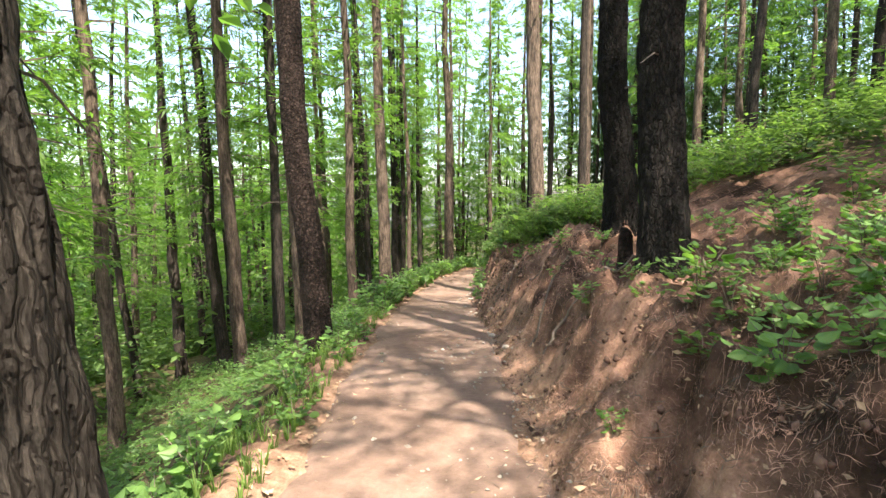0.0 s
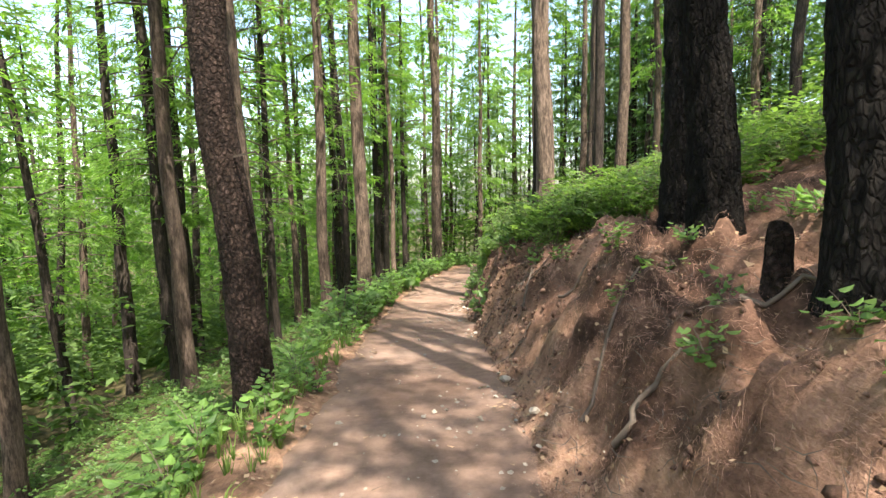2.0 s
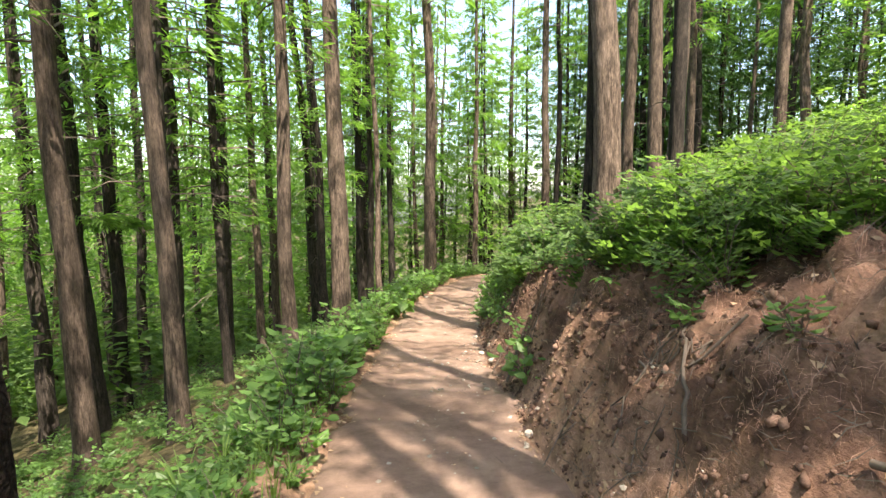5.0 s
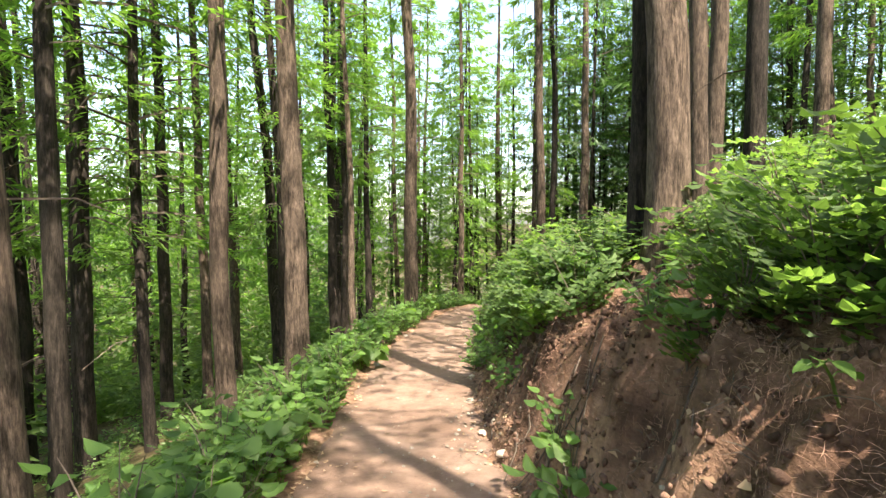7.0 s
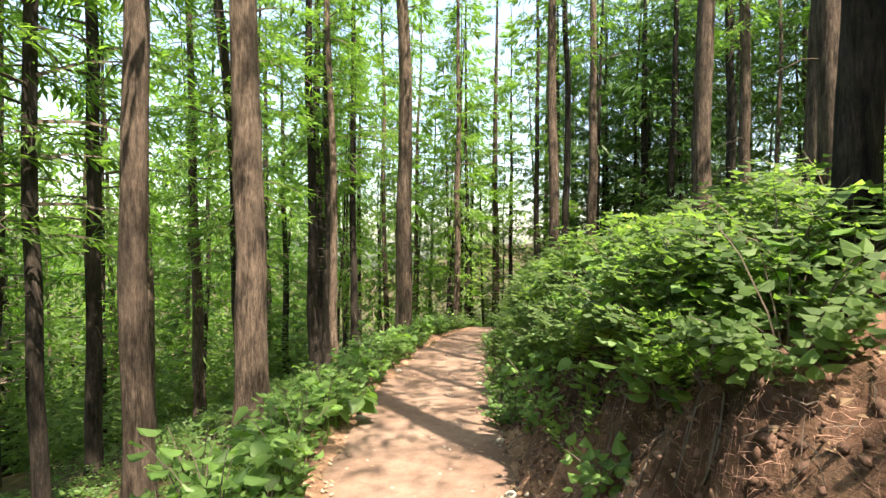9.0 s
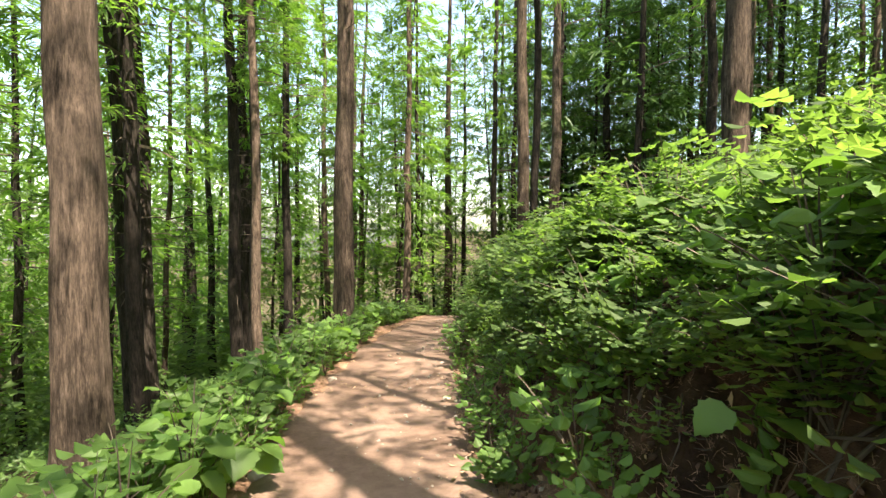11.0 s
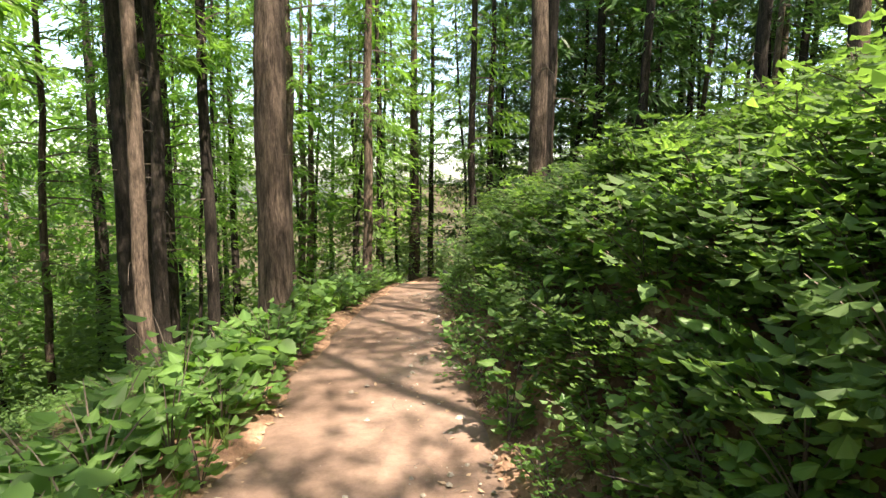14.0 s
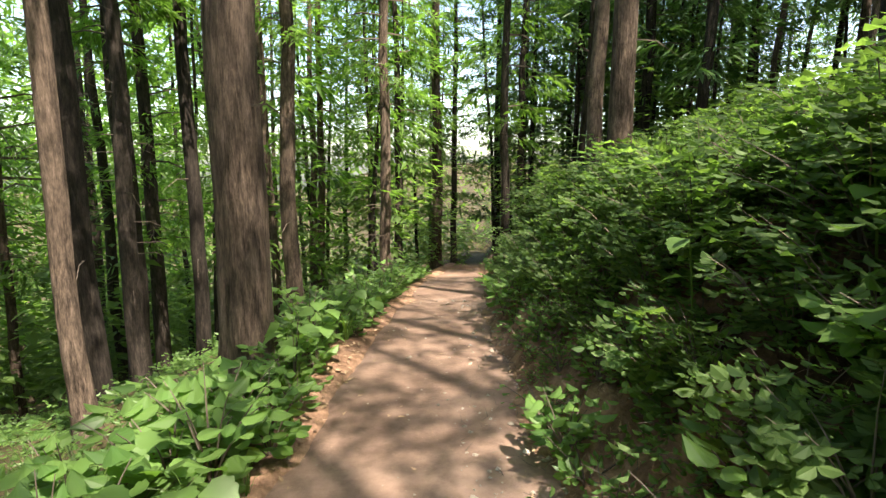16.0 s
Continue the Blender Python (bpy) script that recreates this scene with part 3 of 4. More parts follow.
def plant_arrays(seed, stems, height, spread, leaves, size, ratio=0.36, arch=0.5, lobed=False, start=0.15, simple=False):
    """A leafy plant: arching stems from one foot with leaves along them. Leaves and stems as lists."""
    rng = random.Random(seed)
    V, F, SV, SF = [], [], [], []
    for k in range(stems):
        az = 2 * math.pi * (k + rng.uniform(-0.4, 0.4)) / stems
        out = Vector((math.cos(az), math.sin(az), 0))
        h, r = height * rng.uniform(0.55, 1.1), spread * rng.uniform(0.3, 1.1)
        pts = [out * (r * s ** 1.3) + Vector((0, 0, h * (s - arch * s * s * 0.55) / (1 - arch * 0.55))) for s in (0, 0.3, 0.6, 0.85, 1.0)]
        tube(SV, SF, pts, [0.007, 0.006, 0.005, 0.003, 0.002], 3)
        n = max(2, round(leaves / stems))
        for i in range(n):
            s = start + (1 - start) * (i + rng.random()) / n
            j = min(3, sum(s > b for b in (0.3, 0.6, 0.85)))
            b0, b1 = (0, 0.3, 0.6, 0.85)[j], (0.3, 0.6, 0.85, 1.0)[j]
            p = pts[j].lerp(pts[j + 1], (s - b0) / (b1 - b0))
            a2 = az + rng.uniform(-2.2, 2.2)
            d = Vector((math.cos(a2), math.sin(a2), rng.uniform(-0.45, 0.4))).normalized()
            q = d.cross(Vector((rng.uniform(-0.35, 0.35), rng.uniform(-0.35, 0.35), 1))).normalized()
            ln = size * rng.uniform(0.55, 1.2)
            p2 = p + d * (ln * rng.uniform(0.15, 0.7))
            leaf_faces(V, F, p2, d, q, ln, ln * ratio * rng.uniform(0.85, 1.15), rng.uniform(0.05, 0.4), lobed, simple)
    return V, F, SV, SF


def frond_arrays(seed, fronds, length, pairs):
    """A low plant of feathered fronds."""
    rng = random.Random(seed)
    V, F, SV, SF = [], [], [], []
    for k in range(fronds):
        az = 2 * math.pi * (k + rng.random() * 0.7) / fronds
        out, side = Vector((math.cos(az), math.sin(az), 0)), Vector((-math.sin(az), math.cos(az), 0))
        L = length * rng.uniform(0.6, 1.1)
        rise = rng.uniform(0.5, 1.0)
        pos = lambda s: out * (L * s) + Vector((0, 0, L * (rise * s - 0.75 * s * s)))
        tube(SV, SF, [pos(s) for s in (0, 0.5, 1)], [0.004, 0.003, 0.001], 3)
        for i in range(pairs):
            s = 0.15 + 0.85 * i / pairs
            for sg in (-1, 1):
                w = 0.34 * L * math.sin(math.pi * min(1, 0.2 + 0.8 * s)) * rng.uniform(0.8, 1.1)
                d = (side * sg + out * 0.45 + Vector((0, 0, -0.15))).normalized()
                leaf_faces(V, F, pos(s), d, d.cross(Vector((0, 0, 1))).normalized(), w, w * 0.2, 0.1, False, True)
    return V, F, SV, SF


def spray_arrays(seed, shoots, height, spread, per, leaf, pairs=3, arch=0.6):
    """A bush of arching shoots with feathered leaves held level along them, leaflets in pairs and one at the tip."""
    rng = random.Random(seed)
    V, F, SV, SF = [], [], [], []
    for k in range(shoots):
        az = 2 * math.pi * (k + rng.uniform(-0.45, 0.45)) / shoots
        out = Vector((math.cos(az), math.sin(az), 0))
        h, r = height * rng.uniform(0.45, 1.1), spread * rng.uniform(0.3, 1.15)
        pos = lambda s: out * (r * s ** 1.25) + Vector((0, 0, h * (s - arch * 0.55 * s * s) / (1 - arch * 0.55)))
        tube(SV, SF, [pos(s) for s in (0, 0.35, 0.7, 1.0)], [0.007, 0.006, 0.004, 0.002], 3)
        for i in range(per):
            s = 0.22 + 0.78 * (i + rng.random() * 0.8) / per
            a = az + (1 if i % 2 else -1) * rng.uniform(0.5, 1.3) + rng.gauss(0, 0.35)
            d = Vector((math.cos(a), math.sin(a), rng.uniform(-0.12, 0.35))).normalized()
            q = d.cross(Vector((rng.gauss(0, 0.18), rng.gauss(0, 0.18), 1))).normalized()
            size = leaf * rng.uniform(0.65, 1.25)
            L = size * (0.75 * pairs + 0.3)
            p0 = pos(min(1, s))
            np_ = pairs if rng.random() < 0.75 else pairs - 1
            for j in range(np_ + 1):
                t = (j + 0.7) / (np_ + 0.7)
                c = p0 + d * (L * t) + Vector((0, 0, -0.35 * L * t * t))
                ends = ((d, 1.15),) if j == np_ else ((q * 0.85 + d * 0.5, 1.0), (q * -0.85 + d * 0.5, 1.0))
                for e, f in ends:
                    e = (e + Vector((0, 0, rng.uniform(-0.3, 0.05)))).normalized()
                    ln = size * f * rng.uniform(0.85, 1.1)
                    leaf_faces(V, F, c, e, e.cross(Vector((rng.gauss(0, 0.12), rng.gauss(0, 0.12), 1))).normalized(), ln, ln * 0.4, rng.uniform(0.05, 0.3))
    return V, F, SV, SF


def variants(makers, mat):
    out = []
    for V, F, SV, SF in makers:
        out.append((mesh_object("foliage", V, F, mat), mesh_object("stalk", SV, SF, M_TWIG), np.array([tuple(v) for v in V]), np.array(F) if len({len(f) for f in F}) == 1 else None))
    return out


HERBS = variants([plant_arrays(100 + k, 7, 0.36 + 0.06 * k, 0.30, 46, 0.13, 0.40, 0.5, True) for k in range(5)], M_HERB)
FERNS = variants([frond_arrays(120 + k, 7, 0.42, 11) for k in range(3)] + [plant_arrays(125 + k, 9, 0.35, 0.38, 90, 0.075, 0.36, 0.5) for k in range(3)], M_HERB)
BUSHES = variants([spray_arrays(140 + k, 12, 0.62 + 0.06 * k, 0.62, 8, 0.072 + 0.006 * k, 2 + k % 2) for k in range(5)], M_BUSH)
SHRUBS = variants([plant_arrays(160 + k, 11, 1.5 + 0.3 * k, 0.95, 170, 0.21, 0.27, 0.55, False, 0.1, True) for k in range(4)], M_BUSH)
HILL = variants([plant_arrays(180 + k, 9, 0.8, 0.65, 170, 0.13, 0.3, 0.6, False, 0.15, True) for k in range(4)], M_BUSH)
plant_total = {}


def plant(name, kinds, x, y, s, label, group, tilt=(0, 0), lift=-0.02):
    """A plant of its own: an Empty at its foot with leaves and stems."""
    rng = random.Random(int(x * 977) + int(y * 331))
    leaves, stems, _, _ = rng.choice(kinds)
    root = new(name)
    root.matrix_world = pose(x, y, ground_z(x, y) + lift, tilt[1], tilt[0], rng.uniform(0, 360)) @ Matrix.Diagonal((s, s, s * rng.uniform(0.85, 1.15), 1))
    tagged(root, label, name.replace("_", " "), group)
    for n, me in (("foliage", leaves), ("stalk", stems)):
        ob = new(n, me)
        ob.parent = root
        tagged(ob, kind="stuff")
    plant_total[name] = plant_total.get(name, 0) + 1
    return root


def joined(name, kinds, spots, mat, label, category):
    """Many plants in one mesh, for growth that nobody could count."""
    rng = np.random.default_rng(len(spots))
    VV, FF, base = [], [], 0
    for x, y, s in spots:
        _, _, V, F = kinds[rng.integers(len(kinds))]
        a = rng.uniform(0, 6.283)
        R = np.array([[math.cos(a), -math.sin(a), 0], [math.sin(a), math.cos(a), 0], [0, 0, rng.uniform(0.8, 1.2)]]) * s
        VV.append(V @ R.T + np.array([x, y, ground_z(x, y) - 0.03]))
        FF.append(F + base)
        base += len(V)
    VV, FF = np.concatenate(VV), np.concatenate(FF)
    return tagged(new(name, mesh_object(name, VV.tolist(), FF.tolist(), mat)), label, category, kind="stuff")


def scatter(n, seed, ulo, uhi, ylo, yhi, gap, keep=None):
    """Spots in a strip along the path, u across it, no closer than gap."""
    rng = random.Random(seed)
    got = []
    cells = {}
    for _ in range(n * 12):
        if len(got) >= n:
            break
        y = rng.uniform(ylo, yhi)
        u = rng.uniform(ulo, uhi)
        x = path_mid(y) + u
        if keep and not keep(x, y, u):
            continue
        c = (int(x / gap), int(y / gap))
        if any((x - a) ** 2 + (y - b) ** 2 < gap * gap for i in (-1, 0, 1) for j in (-1, 0, 1) for a, b in cells.get((c[0] + i, c[1] + j), ())):
            continue
        cells.setdefault(c, []).append((x, y))
        got.append((x, y, u))
    return got


rng = random.Random(11)
# broad-leaved herbs along the lower edge of the path
for x, y, u in scatter(260, 1, -1.75, -0.84, 1.5, 31, 0.2, lambda x, y, u: rng.random() < (0.1 if y < 6.2 else 0.35 if y < 8 else 0.6 if y < 10 else 1)):
    plant("herb", HERBS, x, y, rng.uniform(0.65, 1.15) * (0.75 if y < 9 else 1) * (0.75 if u > -1.0 else 1.0), "bright green broad-leaved herb on the path's lower edge", "herbs along the path")
# herbs on the bank and at its foot
for x, y, u in scatter(190, 2, 0.75, 3.6, 1.2, 29, 0.28, lambda x, y, u: rng.random() < (0.06 if y < 7.5 and u < 1.3 else 0.42 if y < 5.5 else 0.16 if y < 7.5 else 0.3 if y < 13 and u > 1.3 else 0.5 if y > 14 else 0.1)):
    plant("bank_herb", HERBS, x, y, rng.uniform(0.28, 0.5) if y < 8.3 else rng.uniform(0.5, 1.0), "green broad-leaved herb rooted in the earth bank", "herbs on the bank", (-15, 0))
for x, y, u in scatter(46, 21, 1.5, 3.5, 0.9, 3.5, 0.2):
    plant("bank_herb", HERBS, x, y, rng.uniform(0.35, 0.65), "green broad-leaved herb rooted in the earth bank", "herbs on the bank", (-15, 0))
for x, y, u in scatter(46, 22, 0.95, 1.5, 12.2, 17.5, 0.22):
    plant("bank_herb", HERBS, x, y, rng.uniform(0.35, 0.65), "green broad-leaved herb rooted in the earth bank", "herbs on the bank", (-25, 0))
# bushes over the bank: on its face, on its brow, then the joined rest
def past_foot(y):
    """How far up from the path's middle the bushes begin."""
    return float(np.interp(y, (7.0, 8.1, 10, 12, 14, 16.5, 18, 20, 23, 26), (2.2, 1.35, 1.25, 1.32, 1.3, 1.28, 1.24, 1.16, 1.06, 1.0)))


def clear_of_trunk(x, y):
    return math.hypot(x - 2.05, y - 11.35) > 0.5 and not (x < 2.15 and 9.7 < y < 11.45)


for x, y, u in scatter(290, 3, 1.0, 2.9, 7.6, 27, 0.25, lambda x, y, u: past_foot(y) < u < past_foot(y) + 1.3 and clear_of_trunk(x, y)):
    low = u < past_foot(y) + 0.35
    plant("bush", BUSHES, x, y, rng.uniform(0.5, 0.72) if low else rng.uniform(0.6, 0.95), "dense green bush with feathered leaves over the earth bank", "bushes on the bank", (-26 if low and y < 12 else -16 if low else -8, 0))
for x, y, u in scatter(70, 9, 0.8, 1.25, 15.5, 25, 0.2):
    plant("foot_herb", FERNS[3:], x, y, rng.uniform(0.4, 0.8), "low small-leaved green plant at the foot of the bank", "plants at the bank's foot", (-20, 0))
for x, y, u in scatter(150, 8, 2.3, 6.0, 6.8, 28, 0.42, lambda x, y, u: u > past_foot(y) + 1.0 and clear_of_trunk(x, y)):
    plant("tall_bush", BUSHES, x, y, rng.uniform(0.7, 1.05), "green feathery-leaved bush on the brow of the bank", "bushes on the brow", (-8, 0))
spots = [(x, y, rng.uniform(0.45, 0.85)) for x, y, u in scatter(260, 12, 0.95, 2.6, 12.5, 27, 0.22, lambda x, y, u: u > past_foot(y) - 0.18)]
joined("bank_creepers", FERNS[3:], spots, M_BUSH, "small-leaved green creepers covering the face of the bank", "undergrowth")
# low growth of the slopes
spots = [(x, y, rng.uniform(0.6, 1.15)) for x, y, u in scatter(1000, 4, -9, -1.15, -2, 36, 0.33, lambda x, y, u: u < -1.6 or y > 6.5 or fbm(x, y, 1.3, 17.0) > 0.15)]
joined("low_undergrowth", FERNS, spots, M_HERB, "dense low green ferns and seedlings covering the lower slope", "undergrowth")
spots = [(x, y, rng.uniform(0.7, 1.25)) for x, y, u in scatter(330, 5, 3.2, 15, 1, 42, 0.6, lambda x, y, u: y > 8 and u > 5.5 or y > 27 or u > 3.6 and y < 8)]
joined("hillside_bushes", HILL, spots, M_BUSH, "green bushes covering the hillside above the bank", "undergrowth")
spots = [(x, y, rng.uniform(0.9, 2.3)) for x, y, u in scatter(760, 6, -34, 34, -6, 66, 1.05, lambda x, y, u: u < -8 or u > 12 or (y > 33 and abs(u) > (1.4 if y < 37 else 0)))]
spots += [(x, y, rng.uniform(1.8, 3.2)) for x, y, u in scatter(330, 14, -60, -17, 0, 62, 1.9)]
joined("thicket", SHRUBS, spots, M_BUSH, "young leafy saplings and shrubs between the trees", "undergrowth")
print("plants", plant_total)

# ---- litter, stones, sticks and roots ----
def surface(x, y):
    """Ground height and upright at a spot."""
    e = 0.06
    z = ground_z(x, y)
    return z, Vector((ground_z(x - e, y) - ground_z(x + e, y), ground_z(x, y - e) - ground_z(x, y + e), 2 * e)).normalized()


def strewn(name, spots, mat, lo, hi, width, label, category, curl=0.0, lift=0.012, drape=0.0):
    """Thin flat pieces lying about on the ground, one mesh."""
    rng = random.Random(name)
    V, F = [], []
    for x, y in spots:
        z, up = surface(x, y)
        down = Vector((up.x, up.y, -0.001))
        a = rng.uniform(0, 6.283)
        d = Vector((math.cos(a), math.sin(a), 0)) + down * drape
        d = (d - up * d.dot(up)).normalized()
        q = up.cross(d)
        ln = rng.uniform(lo, hi)
        w = width * rng.uniform(0.7, 1.4)
        p = Vector((x, y, z + lift * rng.random())) - d * (ln / 2)
        b = len(V)
        bend = up * (ln * curl * rng.uniform(-0.3, 1.0)) + q * (ln * 0.25 * rng.uniform(-1, 1) * (curl > 0))
        tilt = up * rng.uniform(0, 0.35) * ln
        V += [p, p + d * (ln / 2) + q * w + bend, p + d * ln + tilt, p + d * (ln / 2) - q * w + bend]
        F.append((b, b + 1, b + 2, b + 3))
    return tagged(new(name, mesh_object(name, V, F, mat)), label, category, kind="stuff")


rng = random.Random(21)
spots = []
while len(spots) < 60000:  # dry needles in drifts on the bank
    y = rng.uniform(-0.5, 14.5) if rng.random() < 0.85 else rng.uniform(14, 22)
    u = 0.72 + 3.4 * rng.random() ** 1.5
    x = path_mid(y) + u
    if fbm(x, y, 1.6, 31.0) + 0.25 * rng.random() > -0.02:
        spots.append((x + rng.gauss(0, 0.02), y + rng.gauss(0, 0.02)))
strewn("dry_needles", spots, M_LITTER, 0.04, 0.09, 0.0009, "orange-brown dry pine needles in drifts on the bank", "needle litter", 0.16, 0.03, 0.35)


def tufts(name, label, category):
    """Matted tufts of long needles that hang down over the lumps of the bank."""
    rng = random.Random(name)
    V, F = [], []
    for _ in range(1000):
        y = rng.uniform(0.2, 12.8)
        x = path_mid(y) + 0.9 + 2.4 * rng.random() ** 1.4
        z, up = surface(x, y)
        fall = Vector((up.x, up.y, 0))
        if fall.length < 0.12 or fbm(x, y, 1.1, 41.0) < -0.12:
            continue
        fall.normalize()
        turn = rng.gauss(0, 0.5)
        for _ in range(rng.randint(50, 95)):
            a = math.atan2(fall.y, fall.x) + turn + rng.gauss(0, 1.5)
            px, py = x + rng.gauss(0, 0.07), y + rng.gauss(0, 0.07)
            ln, w = rng.uniform(0.04, 0.085), rng.uniform(0.0005, 0.0009)
            d = Vector((math.cos(a), math.sin(a), 0)) * max(0.4, up.z)
            q = Vector((-d.y, d.x, 0)) * w
            h = rng.uniform(0.003, 0.028)
            p0 = Vector((px, py, ground_z(px, py) + h))
            p1, p2 = p0 + d * ln * 0.5, p0 + d * ln + Vector((q.x, q.y, 0)) * rng.uniform(-12, 12)
            p1.z = max(p0.z * 0.5 + ground_z(p1.x, p1.y) * 0.5, ground_z(p1.x, p1.y)) + 0.5 * h + 0.006
            p2.z = ground_z(p2.x, p2.y) + rng.uniform(0.0, 0.035)
            b = len(V)
            V += [p0 - q, p0 + q, p1 + q, p1 - q, p2]
            F += [(b, b + 1, b + 2, b + 3), (b + 3, b + 2, b + 4)]
    return tagged(new(name, mesh_object(name, V, F, M_LITTER)), label, category, kind="stuff")


tufts("needle_tufts", "matted tufts of dry orange-pink needles draped over the bank", "needle litter")
spots = []
while len(spots) < 3600:  # dead leaves along both edges of the path
    y = rng.uniform(-1, 27)
    u = rng.choice((-1, 1)) * (0.8 + rng.gauss(0, 0.16)) if rng.random() < 0.75 else rng.uniform(-1, 2.4)
    spots.append((path_mid(y) + u, y))
strewn("fallen_leaves", spots, M_DEAD, 0.03, 0.07, 0.013, "small brown fallen leaves scattered along the path", "leaf litter", 0.2, 0.03)
spots = []
for _ in range(2400):  # and blown over the bank
    y = rng.uniform(-0.3, 15)
    spots.append((path_mid(y) + 0.9 + 2.6 * rng.random() ** 1.3, y))
strewn("bank_leaves", spots, M_DEAD, 0.015, 0.04, 0.007, "small dry brown leaves blown over the bank", "leaf litter", 0.2, 0.02)
spots = [(path_mid(y) + rng.gauss(0.55, 0.22), y) for y in [rng.uniform(-0.5, 27) for _ in range(1500)]]
strewn("twig_litter", spots, M_TWIG, 0.05, 0.2, 0.003, "broken dry twigs and bark crumbs at the foot of the bank", "twig litter", 0.05, 0.03)

M_EARTH = soil("bank_earth", [(0.35, (0.05, 0.03, 0.022)), (0.5, (0.12, 0.07, 0.052)), (0.65, (0.24, 0.145, 0.108))], 14, 3.0, 0.02)
spots = []
for _ in range(2600):
    y = rng.uniform(1.0, 17)
    spots.append((path_mid(y) + 0.8 + 1.3 * rng.random() ** 1.4, y))
strewn("bank_twigs", spots, M_TWIG, 0.06, 0.26, 0.0025, "thin dry twigs and root hairs on the earth bank", "twig litter", 0.12, 0.05, 0.5)

PEB = [Vector(v) for v in ((1, 0, 0), (0.2, 0.9, 0.1), (-0.9, 0.3, 0), (-0.5, -0.8, 0.1), (0.5, -0.7, 0), (0.1, 0.1, 0.7), (0, 0, -0.5))]
PEB_F = [(i, (i + 1) % 5, 5) for i in range(5)] + [((i + 1) % 5, i, 6) for i in range(5)]
V, F = [], []
for _ in range(2200):
    y = rng.uniform(-0.5, 27)
    u = rng.gauss(0.5, 0.3) if rng.random() < 0.7 else rng.uniform(-0.8, 0.8)
    x = path_mid(y) + u
    s = 0.006 + 0.022 * rng.random() ** 4
    R = Euler((rng.uniform(-0.4, 0.4), rng.uniform(-0.4, 0.4), rng.uniform(0, 6.28))).to_matrix()
    b = len(V)
    c = Vector((x, y, ground_z(x, y) + 0.022 + 0.2 * s))
    V += [c + R @ (v * s * rng.uniform(0.8, 1.2)) for v in PEB]
    F += [tuple(b + i for i in f) for f in PEB_F]
tagged(new("gravel", mesh_object("gravel", V, F, M_STONE)), "small pale stones and grit on the earth path", "gravel", kind="stuff")


V, F = [], []
for _ in range(5200):  # clods of earth in the broken face of the bank
    y = rng.uniform(0.5, 18) if rng.random() < 0.5 else rng.uniform(6.5, 13.5)
    x = path_mid(y) + 0.76 + 0.95 * rng.random() ** 1.2
    s = 0.007 + 0.03 * rng.random() ** 3
    z, up = surface(x, y)
    R = Euler((rng.uniform(-3, 3), rng.uniform(-3, 3), rng.uniform(0, 6.28))).to_matrix()
    b = len(V)
    c = Vector((x, y, z)) + up * (0.25 * s)
    V += [c + R @ (v * s * rng.uniform(0.7, 1.3)) for v in PEB]
    F += [tuple(b + i for i in f) for f in PEB_F]
tagged(new("clods", mesh_object("clods", V, F, M_EARTH, True)), "crumbling red-brown clods of earth in the bank", "earth", kind="stuff")


def stone(x, y, s):
    """A single rough stone, half sunk."""
    bm = bmesh.new()
    bmesh.ops.create_icosphere(bm, subdivisions=2, radius=s)
    for v in bm.verts:
        v.co *= 1 + 0.35 * noise.noise(v.co * (1.6 / s) + Vector((x, y, 0)))
        v.co.z *= 0.6
    me = bpy.data.meshes.new("stone")
    bm.to_mesh(me)
    bm.free()
    me.materials.append(M_STONE)
    ob = new("stone", me)
    ob.matrix_world = pose(x, y, ground_z(x, y) + 0.02 + s * 0.15, 0, 0, rng.uniform(0, 360))
    tagged(ob, "pale rough stone lying on the edge of the path", "stone", "stones along the path")


for y, u, s in ((17.2, 0.62, 0.05), (17.05, 0.72, 0.04), (10.2, 0.6, 0.035), (11.3, 0.78, 0.05), (12.1, 0.7, 0.04), (6.3, 0.8, 0.05), (14.6, 0.75, 0.045), (20.1, 0.7, 0.05),
                (8.8, 0.75, 0.04), (13.3, 0.66, 0.05), (5.2, 0.85, 0.04), (19.0, 0.6, 0.035), (15.6, -0.75, 0.06), (18.3, -0.72, 0.05)):
    stone(path_mid(y) + u, y, s)


def stick(name, x0, y0, x1, y1, r, label, category, wobble=0.05, lift=0.01, parent=None, mat=None):
    """A stick or root that follows the ground from one spot to another."""
    pts, n = [], 9
    for i in range(n):
        t = i / (n - 1)
        x, y = x0 + (x1 - x0) * t, y0 + (y1 - y0) * t
        x, y = x + wobble * noise.noise(Vector((x0 * 9, t * 3, 1))), y + wobble * noise.noise(Vector((y0 * 9, t * 3, 5)))
        pts.append(Vector((x, y, ground_z(x, y) + lift + r * 0.6 + 0.03 * noise.noise(Vector((x1, t * 4, 2))))))
    V, F = [], []
    tube(V, F, pts, [r * (1 - 0.55 * i / (n - 1)) for i in range(n)], 7)
    ob = new(name, mesh_object(name, V, F, mat or M_TWIG, True))
    if parent:
        ob.parent = parent
        ob.matrix_parent_inverse = parent.matrix_world.inverted()
    else:
        tagged(ob, label, category, "sticks and roots on the bank")
    return ob


